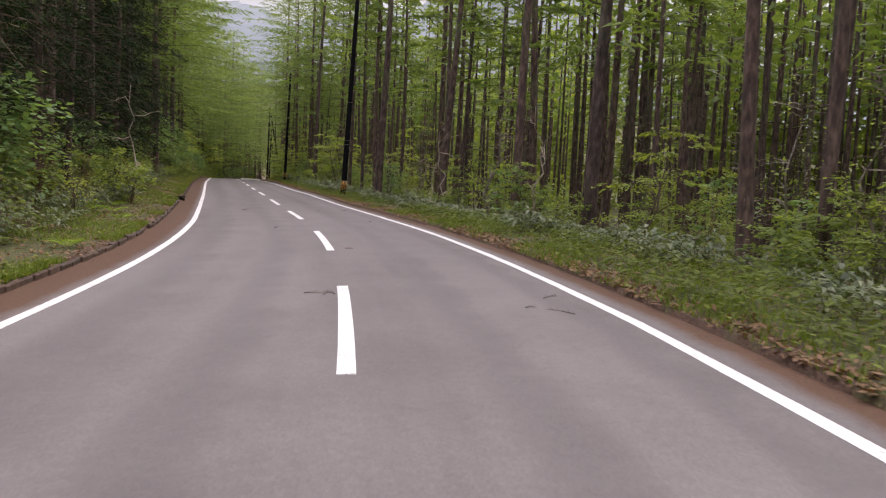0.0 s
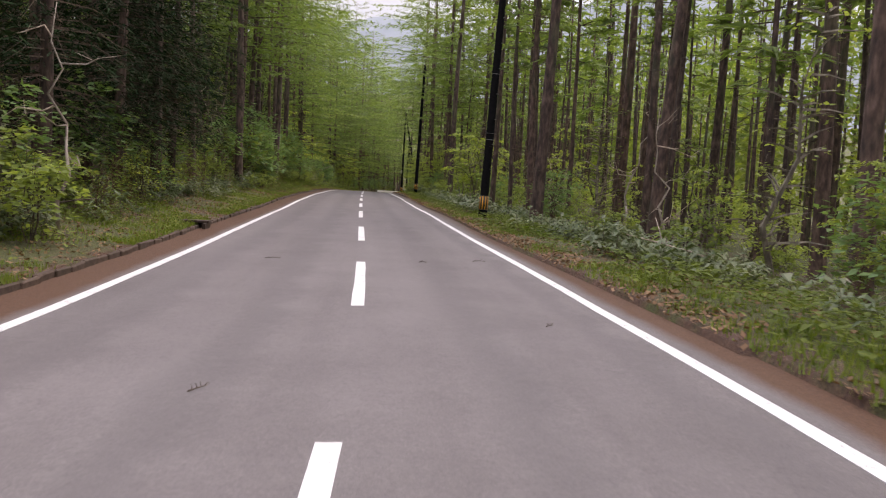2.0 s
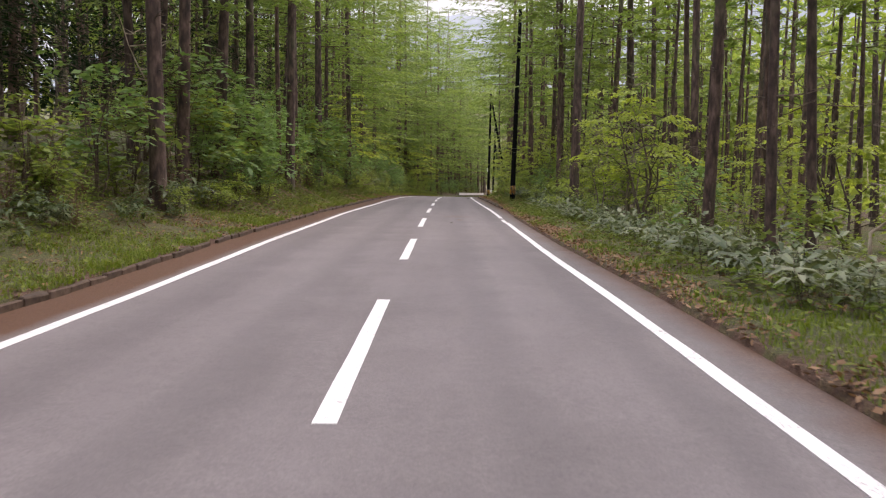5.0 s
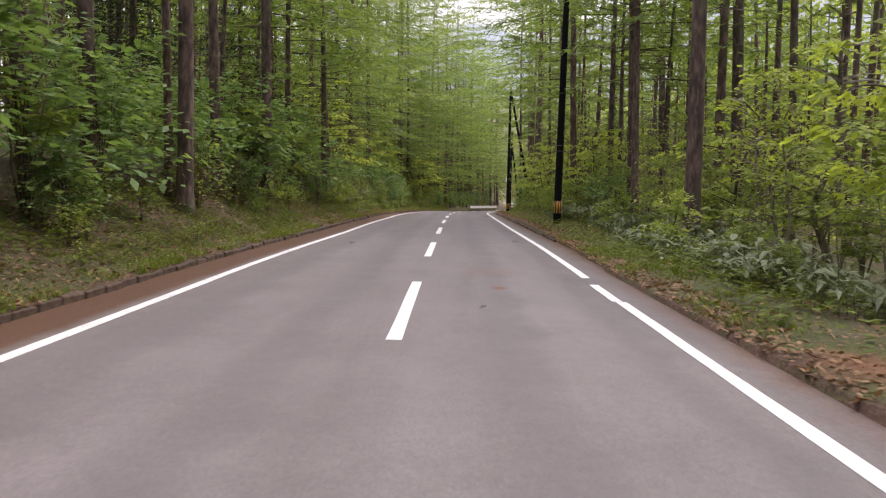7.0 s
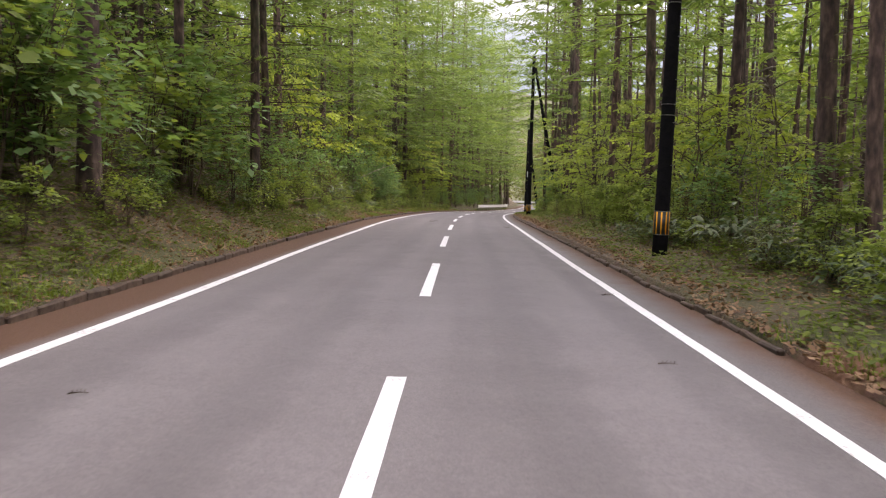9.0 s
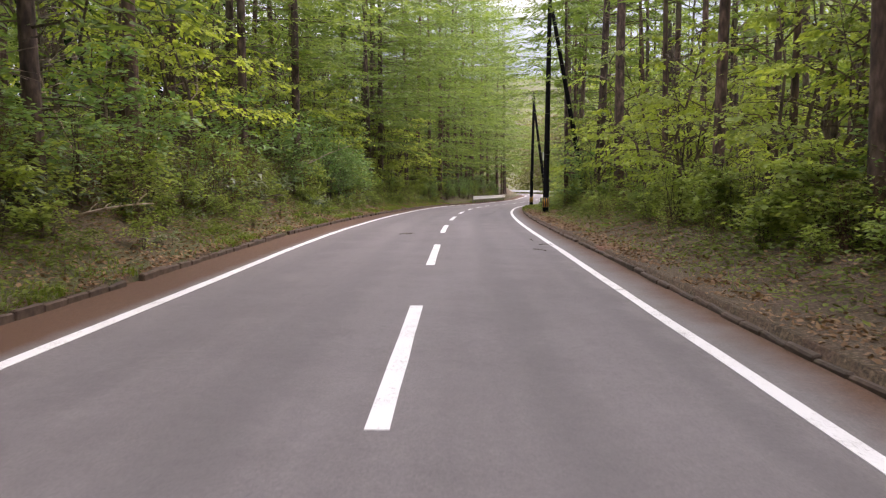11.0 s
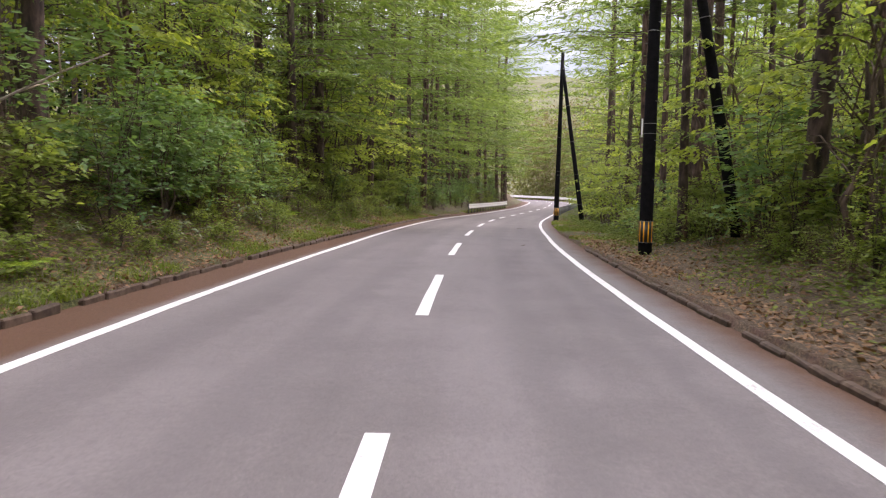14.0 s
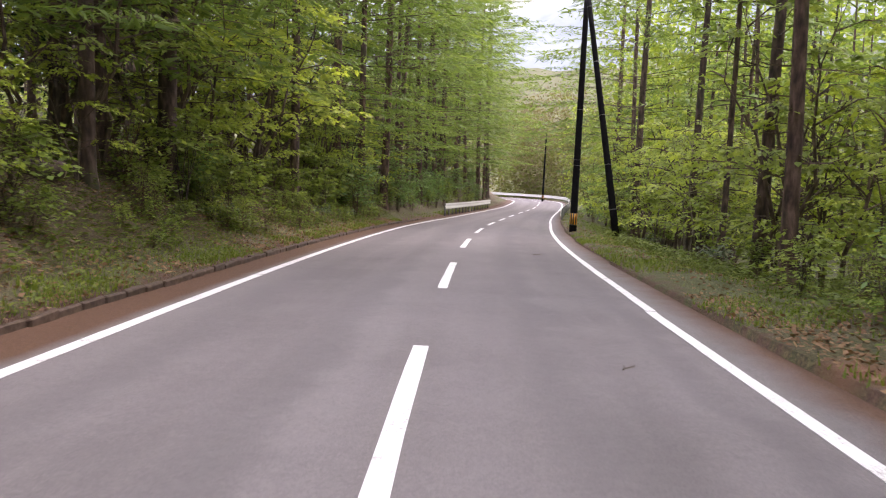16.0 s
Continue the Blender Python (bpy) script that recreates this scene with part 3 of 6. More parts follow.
for lo, hi, off in ((-50, 63.35, 0.0), (63.4, 65.35, -0.04), (66.35, 97.0, 0.0), (97.05, 138.5, 0.0), (138.55, 143.0, 0.03), (143.05, 325, 0.02)):
    line_piece(lo, hi, lambda s, o=off: line_r(s) + o, 0.135, right_line, "paint_stretch", 0.005)

# far ground under the woods, to the horizon
b = Builder()
fx = np.concatenate([np.linspace(-3000, -130, 14), np.linspace(-110, 90, 24), np.linspace(120, 3000, 14)])
fy = np.concatenate([np.linspace(-3000, -80, 12), np.linspace(-70, 420, 40), np.linspace(450, 4000, 16)])
gx, gy = np.meshgrid(fx, fy, indexing="ij")
ss, aa = where(gx.ravel(), gy.ravel())
near = terrain(np.clip(ss, -66, 330), np.clip(aa, -58, 58))
gz = near - 0.06 - 3.4 * np.exp(-(aa / 28.0) ** 2) * (1 - step(ss, 250, 275)) - 2.0 * np.exp(-(aa / 12.0) ** 2) * step(ss, 245, 265)
gz = gz + (-8 - gz) * step(np.abs(aa), 110, 320)
nx, ny = len(fx), len(fy)
ii = (np.arange(nx - 1)[:, None] * ny + np.arange(ny - 1)[None, :]).ravel()
b.add(np.stack([gx.ravel(), gy.ravel(), gz], axis=1), np.stack([ii, ii + ny, ii + ny + 1, ii + 1], axis=1).tolist())
tagged(new("ground_far", b.mesh("ground_far", FLOOR_FAR, True)), "forest floor stretching away under the woods", "ground", kind="structure")


# ---- poles and rails ----
def pole_mesh(name, height, r0, r1, mat):
    b = Builder()
    zs = np.linspace(-0.6, height, 9)
    b.tube(np.stack([0 * zs, 0 * zs, zs], axis=1), np.linspace(r0, r1, 9), 20)
    return b.mesh(name, mat, True)


def ring_mesh(name, z0, z1, r, mat, a0=0.0, a1=2 * math.pi, thick=0.006, sides=24):
    """A band, or part of one, bent round a pole."""
    b = Builder()
    n = max(2, int(sides * (a1 - a0) / (2 * math.pi)) + 1)
    a = np.linspace(a0, a1, n)
    pts = []
    for rr in (r, r + thick):
        for z in (z0, z1):
            pts.append(np.stack([rr * np.cos(a), rr * np.sin(a), np.full(n, z)], axis=1))
    v = np.concatenate(pts)
    f = []
    for k in range(n - 1):
        f += [(2 * n + k, 2 * n + k + 1, 3 * n + k + 1, 3 * n + k), (n + k, n + k + 1, k + 1, k), (3 * n + k, 3 * n + k + 1, n + k + 1, n + k), (k, k + 1, 2 * n + k + 1, 2 * n + k)]
    b.add(v, f)
    return b.mesh(name, mat, True)


def utility_pole(x, y, height, lean_x, lean_y, label, band=True, plate=False, base_z=None, band_turn=0.0):
    z = float(ground_at(x, y)[0]) if base_z is None else base_z
    root = tagged(new("utility_pole"), label, "utility pole", "roadside poles")
    root.matrix_basis = pose(x, y, z, lean_x, lean_y, 0)
    r0, r1 = 0.165, 0.105
    part("pole_shaft", pole_mesh("pole_shaft", height, r0, r1, POLE), root)
    rad = lambda h: r0 + (r1 - r0) * (h + 0.6) / (height + 0.6)
    if band:
        sleeve = part("warning_band", ring_mesh("warning_band", 0.52, 1.02, rad(0.55) + 0.001, BLACK), root, "black plastic warning sleeve")
        for k in range(10):
            a = k * 2 * math.pi / 10 + band_turn
            part("stripe", ring_mesh("stripe", 0.53, 1.01, rad(0.55) + 0.007, YELLOW, a, a + 0.15, 0.003, 60), sleeve, "amber reflective stripe")
        for h in (0.515, 1.015):
            part("strap", ring_mesh("strap", h, h + 0.012, rad(h) + 0.009, STEEL), root, "thin steel strap")
    for h in (3.05, 3.28, 5.4):
        part("strap", ring_mesh("strap", h, h + 0.014, rad(h) + 0.002, STEEL), root, "thin steel strap")
    for k in range(int((height - 2.2) / 0.45)):
        h = 2.0 + 0.45 * k
        bolt = Builder()
        a = math.radians(-40 + 180 * (k % 2))
        d = np.array((math.cos(a), math.sin(a), 0.0))
        bolt.tube([d * (rad(h) - 0.02) + (0, 0, h), d * (rad(h) + 0.1) + (0, 0, h)], [0.009, 0.009], 6)
        part("step_bolt", bolt.mesh("step_bolt", STEEL), root)
    if plate:
        pb = Builder()
        box(pb, (-0.2, -0.06, 2.98), (-0.165, 0.06, 3.4))
        part("plate", pb.mesh("plate", PLATE), root, "small blank white plate")
    ring = Builder()
    ring.tube([(-0.32, 0, height - 1.1), (0.32, 0, height - 1.1)], [0.02, 0.02], 8)
    part("crossbar", ring.mesh("crossbar", STEEL), root, "short steel bracket")
    return root


def brace_pole(x, y, top, label):
    z = float(ground_at(x, y)[0])
    root = tagged(new("brace_pole"), label, "utility pole", "roadside poles")
    root.matrix_basis = pose(x, y, z)
    d = np.array(top, float) - (x, y, z)
    b = Builder()
    t = np.linspace(-0.05, 1, 8)
    b.tube(t[:, None] * d, np.linspace(0.15, 0.095, 8), 18)
    part("pole_shaft", b.mesh("pole_shaft", POLE, True), root)
    for k in (0.12, 0.3, 0.5, 0.72, 0.95):
        c = Builder()
        u = d / np.linalg.norm(d)
        c.tube([d * k, d * k + u * 0.02], [0.162 - 0.055 * k + 0.004] * 2, 18)
        part("strap", c.mesh("strap", STEEL, True), root, "thin steel strap")
    return root


utility_pole(-5.65, 47.5, 12.0, 0.0, 1.9, "black utility pole with amber warning stripes among bamboo grass", base_z=-0.2, band_turn=0.1)
utility_pole(-17.21, 91.66, 11.6, -0.6, 1.1, "black utility pole with amber warning stripes on a leafy mound", base_z=0.06, band_turn=0.25)
utility_pole(-27.79, 133.46, 11.6, 0.0, 0.4, "black utility pole with amber stripes and a white plate", plate=True, base_z=-0.57)
brace_pole(-25.7, 134.0, (-27.59, 133.51, 10.2), "black wooden brace pole leaning against a utility pole")
utility_pole(-34.15, 166.0, 10.6, 0.0, 0.8, "black utility pole with amber stripes where the road bends", base_z=-1.25)
brace_pole(-32.2, 163.0, (-33.85, 164.6, 8.6), "black brace pole with mossy foot leaning on its neighbour")
utility_pole(-45.8, 253.6, 10.0, 0.0, 1.0, "far dark utility pole beyond the bright bend", base_z=-2.0)


def guard_rail(s_lo, s_hi, across, label, height=0.78):
    root = tagged(new("guard_rail"), label, "guard rail", "roadside rails")
    n = max(3, int((s_hi - s_lo) / 2.0) + 1)
    ss_ = np.linspace(s_lo, s_hi, n)
    prof = [(0.0, 0.0), (0.05, 0.035), (0.05, 0.13), (0.0, 0.17), (0.0, 0.24), (0.05, 0.28), (0.05, 0.37), (0.0, 0.41)]
    sgn = -1 if across > 0 else 1
    rows = []
    for off in (0.0, -0.012):
        for (o, h) in prof:
            x, y = at(ss_, across + sgn * (o + off))
            rows.append(np.stack([x, y, road_level(ss_, across) + height - 0.41 + h], axis=1))
    v = np.concatenate(rows)
    f = []
    m = len(prof)
    for r in range(m - 1):
        for k in range(n - 1):
            f.append((r * n + k, r * n + k + 1, (r + 1) * n + k + 1, (r + 1) * n + k))
            f.append(((m + r) * n + k, (m + r + 1) * n + k, (m + r + 1) * n + k + 1, (m + r) * n + k + 1))
    for r0_, r1_ in ((0, m), (m - 1, 2 * m - 1)):
        for k in range(n - 1):
            f.append((r0_ * n + k, r1_ * n + k, r1_ * n + k + 1, r0_ * n + k + 1))
    b = Builder()
    b.add(v, f)
    part("beam", b.mesh("beam", RAIL, True), root, "white corrugated steel beam")
    for s in np.arange(s_lo + 0.5, s_hi, 2.0):
        pb = Builder()
        x, y = at(s, across - sgn * 0.08)
        z = float(road_level(s, across))
        pb.tube([(x, y, z - 0.6), (x, y, z + height - 0.02)], [0.06, 0.06], 10)
        part("post", pb.mesh("post", STEEL, True), root)
    return root


guard_rail(186.0, 216.0, -4.2, "white steel guard rail on short posts beside the verge", 0.9)
guard_rail(184.0, 292.0, 3.85, "white steel guard rail on the outside of the bend")

# concrete drain box in the verge
drain = tagged(new("drain_box"), "small dark concrete drain box sunk in the verge", "drain")
drain.matrix_basis = pose(-11.64, 36.95, -0.36, 0, 0, 15.5)
for nm, lo, hi in (("side_wall", (-0.3, -0.35, -0.2), (-0.22, 0.35, 0.2)), ("side_wall", (0.22, -0.35, -0.2), (0.3, 0.35, 0.19)),
                   ("end_wall", (-0.22, 0.27, -0.2), (0.22, 0.35, 0.2)), ("cover", (-0.33, -0.1, 0.2), (0.33, 0.38, 0.25))):
    bb = Builder()
    box(bb, lo, hi)
    part(nm, bb.mesh(nm, KERB), drain)


# ---- trees ----
def trunk_mesh(r, h, seed, mat, bend=0.25, sides=12):
    g = np.random.default_rng(seed)
    zs = np.array([-0.4, 0.0, 0.25, 0.7, 1.6, 3.5, 6.5, 10, 14, 18, 22]) * 1.0
    zs = np.concatenate([zs[zs < h - 1], [h]])
    ph = g.uniform(0, 6.28, 2)
    x = bend * 0.4 * np.sin(zs * 0.22 + ph[0]) - bend * 0.4 * math.sin(ph[0])
    y = bend * 0.4 * np.sin(zs * 0.19 + ph[1]) - bend * 0.4 * math.sin(ph[1])
    rad = r * (1 - 0.85 * np.clip(zs, 0, h) / h) + r * 0.45 * np.exp(-np.clip(zs, 0, 9) / 0.3)
    b = Builder()
    b.tube(np.stack([x, y, zs], axis=1), rad, sides, phase=g.uniform(0, 1))
    me = b.mesh("trunk", mat, True)
    co = np.array([v.co[:] for v in me.vertices])
    ang = np.arctan2(co[:, 1], co[:, 0])
    k = 1 + 0.18 * np.sin(ang * 4 + ph[0]) * np.exp(-np.clip(co[:, 2], 0, 9) / 0.35) + 0.04 * np.sin(ang * 3 + co[:, 2])
    co[:, 0] *= k
    co[:, 1] *= k
    me.vertices.foreach_set("co", co.ravel())
    centre = lambda z: np.array((np.interp(z, zs, x), np.interp(z, zs, y), z))
    return me, centre


def twig_mesh(centre, lo, hi, count, seed, mat, length=(0.4, 1.8)):
    """Bare lower limbs."""
    g = np.random.default_rng(seed)
    b = Builder()
    for _ in range(count):
        z = g.uniform(lo, hi)
        a, ln = g.uniform(0, 6.283), g.uniform(*length)
        d = np.array((math.cos(a), math.sin(a), g.uniform(-0.25, 0.2)))
        p = centre(z)
        q = p + d * ln * 0.55 + (0, 0, g.uniform(-0.08, 0.1))
        e = p + d * ln + (0, 0, g.uniform(-0.3, 0.25))
        b.tube([p, q, e], [0.022, 0.014, 0.005], 3, False)
        for _k in range(2):
            t = g.uniform(0.4, 0.9)
            m0 = p + (e - p) * t
            aa_ = a + g.uniform(-1.0, 1.0)
            b.tube([m0, m0 + np.array((math.cos(aa_), math.sin(aa_), g.uniform(-0.2, 0.3))) * ln * 0.35], [0.009, 0.003], 3, False)
    return b


def conifer_crown(centre, lo, hi, reach, seed, step_z, per_whorl, tufts, tuft, droop, flat=0.35, power=0.75, broad=1.0):
    """Whorls of limbs set with needle sprays. Returns the limbs and the needles."""
    g = np.random.default_rng(seed)
    limbs, needles = Builder(), Builder()
    z = lo
    base, way = [], []
    while z < hi - 0.3:
        t = (z - lo) / (hi - lo)
        for _ in range(per_whorl):
            a = g.uniform(0, 6.283)
            ln = reach * (1 - t) ** power * g.uniform(0.6, 1.15) * min(1.0, 0.55 + t * 4)
            ln = max(ln, 0.4)
            zz = z + g.uniform(-0.3, 0.3)
            d = np.array((math.cos(a), math.sin(a), 0.0))
            up = 0.12 * (1 - t) + 0.55 * t
            k = np.linspace(0, 1, 3)
            path = centre(zz) + d * (k * ln)[:, None]
            path[:, 2] += up * ln * k - droop * ln * k * k + 0.12 * ln * np.clip(k - 0.7, 0, 1)
            limbs.tube(path, [0.022 * (1 - t) + 0.009, 0.013 * (1 - t) + 0.006, 0.003], 3, False)
            n = max(4, int(tufts * ln / reach))
            u = g.uniform(0.12, 1.0, n) ** 0.8
            pos = np.stack([np.interp(u, k, path[:, i]) for i in range(3)], axis=1)
            sidew = np.array((-d[1], d[0], 0.0))
            off = g.normal(0, 1, n)
            spread = 0.16 * ln * (1.1 - 0.75 * u) + 0.08
            pos = pos + sidew * (off * spread)[:, None] + d * (np.abs(off) * spread * 0.5)[:, None]
            pos[:, 2] += -np.abs(off) * spread * droop * 0.8 + g.normal(0, 0.04, n)
            base.append(pos)
            w = d * 0.7 + sidew * np.sign(off)[:, None] * g.uniform(0.2, 1.1, n)[:, None]
            w[:, 2] += g.normal(-0.1 - droop * 0.3, flat, n)
            way.append(unit(w))
        z += step_z * g.uniform(0.7, 1.3)
    base, way = np.concatenate(base), np.concatenate(way)
    n = len(base)
    side = unit(np.cross(way, unit(g.normal(0, 0.5, (n, 3)) + (0, 0, 1))))
    ln = tuft * g.uniform(0.6, 1.5, n)
    needles.blades(base - way * (ln * 0.4)[:, None], way, side, ln, ln * broad * g.uniform(0.14, 0.27, n))
    return limbs, needles


def conifer(name, label, category, r, h, lo, reach, seed, step_z, per_whorl, tufts, tuft, droop, needle_mat, bark, dead=14, dead_top=None):
    root = tagged(new(name), label, category)
    tm, centre = trunk_mesh(r, h, seed, bark)
    part("trunk", tm, root)
    limbs, needles = conifer_crown(centre, lo, h, reach, seed + 1, step_z, per_whorl, tufts, tuft, droop, 0.35, 0.3 if reach > 4 else 0.7, 0.8 if needle_mat is SPRUCE else 1.0)
    tw = twig_mesh(centre, 1.5, dead_top or max(lo, 3.0), dead, seed + 2, bark)
    limbs.add(np.concatenate(tw.v), [])
    limbs.f.extend([tuple(i + limbs.n - tw.n for i in f) for f in tw.f])
    tagged(part("branchwork", limbs.mesh("branchwork", TWIG), root), kind="stuff")
    tagged(part("crown", needles.mesh("crown", needle_mat), root), kind="stuff")
    return root


def broadleaf(name, label, category, h, spread, seed, leaves, size, mat, stems=3, layer=0.5, bark=BARK_GREY, low=0.25, clumps=26):
    """A young tree or shrub: forked stems, thin limbs and leaves held in flat sprays."""
    g = np.random.default_rng(seed)
    root = tagged(new(name), label, category)
    wood, foli = Builder(), Builder()
    ends = []
    for _ in range(stems):
        a = g.uniform(0, 6.283)
        lean = g.uniform(0.05, 0.4) * spread
        top = np.array((math.cos(a) * lean, math.sin(a) * lean, h * g.uniform(0.7, 1.0)))
        k = np.linspace(0, 1, 5)
        path = np.stack([top[0] * k ** 1.5, top[1] * k ** 1.5, top[2] * k - 0.1 * (k == 0)], axis=1)
        path[1:, :2] += g.normal(0, 0.03 * h, (4, 2))
        r0_ = 0.012 * h * g.uniform(0.7, 1.2) / (1 + 0.2 * stems)
        wood.tube(path, np.linspace(r0_ + 0.004, 0.004, 5), 5, False)
        for _k in range(max(2, clumps // stems)):
            t = g.uniform(low, 1.0)
            p = np.array([np.interp(t, k, path[:, i]) for i in range(3)])
            aa_ = g.uniform(0, 6.283)
            ln = spread * g.uniform(0.35, 1.0) * (1.15 - 0.7 * t)
            e = p + np.array((math.cos(aa_) * ln, math.sin(aa_) * ln, ln * g.uniform(-0.1, 0.45)))
            mid = (p + e) / 2 + (0, 0, 0.06 * ln)
            if h > 3.2:
                wood.tube([p, mid, e], [r0_ * 0.4 + 0.002, r0_ * 0.25 + 0.002, 0.002], 3, False)
            else:
                wood.tube([p, e], [r0_ * 0.4 + 0.002, 0.002], 3, False)
            ends.append((p, mid, e, ln))
    per = max(6, leaves // len(ends))
    for p, mid, e, ln in ends:
        u = g.uniform(0.25, 1.08, per)
        pos = p + (e - p) * u[:, None]
        pos[:, 2] += 0.06 * ln * np.sin(u * 3.1)
        d = unit(e - p)
        sd = np.array((-d[1], d[0], 0.0))
        off = g.normal(0, 1, per) * 0.24 * ln
        pos = pos + sd * off[:, None] + np.stack([0 * u, 0 * u, g.normal(-0.03, 0.07 * layer * 2, per)], axis=1)
        w = unit(d * 0.7 + sd * np.sign(off)[:, None] * 0.9 + g.normal(0, 0.35, (per, 3)) * (1, 1, 0.6))
        w[:, 2] -= 0.15
        w = unit(w)
        up = unit(g.normal(0, 0.35, (per, 3)) + (0, 0, 1))
        side = unit(np.cross(w, up))
        sz = size * g.uniform(0.6, 1.35, per)
        foli.leaves(pos, w, side, sz, sz * g.uniform(0.5, 0.75, per), 0.1)
    tagged(part("branchwork", wood.mesh("branchwork", bark), root), kind="stuff")
    tagged(part("foliage", foli.mesh("foliage", mat), root), kind="stuff")
    return root


def layered_maple(label, h, spread, seed, leaves, size, mat, stems=2, tiers=15):
    """A young maple: dark forked stems, limbs that rise and then spread level, leaves in flat drooping fans."""
    g = np.random.default_rng(seed)
    root = tagged(new("young_maple"), label, "young tree")
    wood, foli = Builder(), Builder()
    fans = []
    for j in range(stems):
        a = g.uniform(0, 6.283)
        lean = g.uniform(0.12, 0.3) * h
        k = np.linspace(0, 1, 6)
        path = np.stack([math.cos(a) * lean * k ** 1.4, math.sin(a) * lean * k ** 1.4, h * g.uniform(0.85, 1.0) * k - 0.1 * (k == 0)], axis=1)
        path[1:, :2] += g.normal(0, 0.028 * h, (5, 2))
        r0_ = 0.011 * h
        wood.tube(path, np.linspace(r0_, 0.006, 6), 6, False)
        n_tier = tiers // stems
        for i in range(n_tier):
            t = 0.24 + 0.76 * (i + g.uniform(0, 0.9)) / n_tier
            p = np.array([np.interp(t, k, path[:, c]) for c in range(3)])
            aa_ = i * 2.4 + j * 1.1 + g.uniform(-0.5, 0.5)
            ln = spread * g.uniform(0.55, 1.0) * (1.2 - 0.75 * t)
            d = np.array((math.cos(aa_), math.sin(aa_), 0.0))
            mid = p + d * ln * 0.45 + (0, 0, ln * g.uniform(0.12, 0.4))
            e = p + d * ln + (0, 0, (mid - p)[2] * g.uniform(0.8, 1.2))
            wood.tube([p, mid, e], [r0_ * 0.35 + 0.003, r0_ * 0.2 + 0.003, 0.002], 4, False)
            fans.append((mid, e, d, ln))
    per = max(20, leaves // len(fans))
    for mid, e, d, ln in fans:
        sd = np.array((-d[1], d[0], 0.0))
        rad = 0.3 * ln + 0.32
        # side twigs fan out from the limb; leaves hang along them in one shallow dome
        tw = g.uniform(0, 1, 7)
        twa = np.linspace(-1.25, 1.25, 7) + g.normal(0, 0.12, 7)
        which = g.integers(0, 7, per)
        r = rad * np.sqrt(g.uniform(0.02, 1, per)) * g.uniform(0.75, 1.15, per)
        root_ = mid + (e - mid) * tw[:, None]
        ang = twa[which] + g.normal(0, 0.13, per)
        out = d * np.cos(ang)[:, None] + sd * np.sin(ang)[:, None]
        pos = root_[which] + out * r[:, None]
        pos[:, 2] += -0.28 * r * r / rad + g.normal(0, 0.028, per)
        for j in range(0, 7, 2):
            o = d * math.cos(twa[j]) + sd * math.sin(twa[j])
            wood.tube([root_[j], root_[j] + o * rad * 0.85 - (0, 0, 0.16 * rad)], [0.004, 0.0015], 3, False)
        w = unit(out + g.normal(0, 0.5, (per, 3)) * (1, 1, 0.35) - (0, 0, 0.34))
        side = unit(np.cross(w, unit(g.normal(0, 0.28, (per, 3)) + (0, 0, 1))))
        sz = size * g.uniform(0.65, 1.3, per)
        foli.leaves(pos, w, side, sz, sz * g.uniform(0.6, 0.85, per), 0.12)
    tagged(part("branchwork", wood.mesh("branchwork", TWIG), root), kind="stuff")
    tagged(part("foliage", foli.mesh("foliage", mat), root), kind="stuff")
    return root


def bamboo_grass(seed, label, h=0.7, canes=9, leaves=7, size=0.24, spread=0.5):
    """Low dwarf bamboo: thin canes topped by broad pointed leaves, pale at the rim."""
    g = np.random.default_rng(seed)
    root = tagged(new("bamboo_grass"), label, "bamboo grass", "roadside bamboo grass")
    wood, foli = Builder(), Builder()
    for _ in range(canes):
        a, rr = g.uniform(0, 6.283), spread * math.sqrt(g.uniform(0, 1))
        p = np.array((math.cos(a) * rr, math.sin(a) * rr, -0.05))
        hh = h * g.uniform(0.5, 1.1)
        q = p + np.array((g.normal(0, 0.12), g.normal(0, 0.12), hh))
        wood.tube([p, (p + q) / 2 + (g.normal(0, 0.02), g.normal(0, 0.02), 0), q], [0.006, 0.005, 0.003], 3, False)
        n = int(leaves * g.uniform(0.7, 1.3))
        az = np.linspace(0, 6.283, n, endpoint=False) + g.uniform(0, 6)
        w = np.stack([np.cos(az), np.sin(az), g.uniform(-0.25, 0.55, n)], axis=1)
        w = unit(w)
        t = g.uniform(0.6, 1.0, n)
        base = p + (q - p) * t[:, None]
        side = unit(np.cross(w, np.array((0, 0, 1.0)) + g.normal(0, 0.25, (n, 3))))
        ln = size * g.uniform(0.6, 1.3, n)
        wd = ln * g.uniform(0.2, 0.3, n)
        mid = base + w * (ln * 0.5)[:, None] + (0, 0, 0.015)
        tip = base + w * ln[:, None] - np.array((0, 0, 1.0)) * (ln * 0.3)[:, None]
        foli.quads(np.stack([base, base + w * (ln * 0.22)[:, None] + side * (wd * 0.45)[:, None], mid + side * (wd * 0.5)[:, None], mid], axis=1))
        foli.quads(np.stack([base, mid, mid - side * (wd * 0.5)[:, None], base + w * (ln * 0.22)[:, None] - side * (wd * 0.45)[:, None]], axis=1))
        foli.tris(np.stack([mid + side * (wd * 0.5)[:, None], tip, mid], axis=1))
        foli.tris(np.stack([mid, tip, mid - side * (wd * 0.5)[:, None]], axis=1))
    tagged(part("cane_cluster", wood.mesh("cane_cluster", TWIG), root), kind="stuff")
    tagged(part("foliage", foli.mesh("foliage", SASA), root), kind="stuff")
    return root


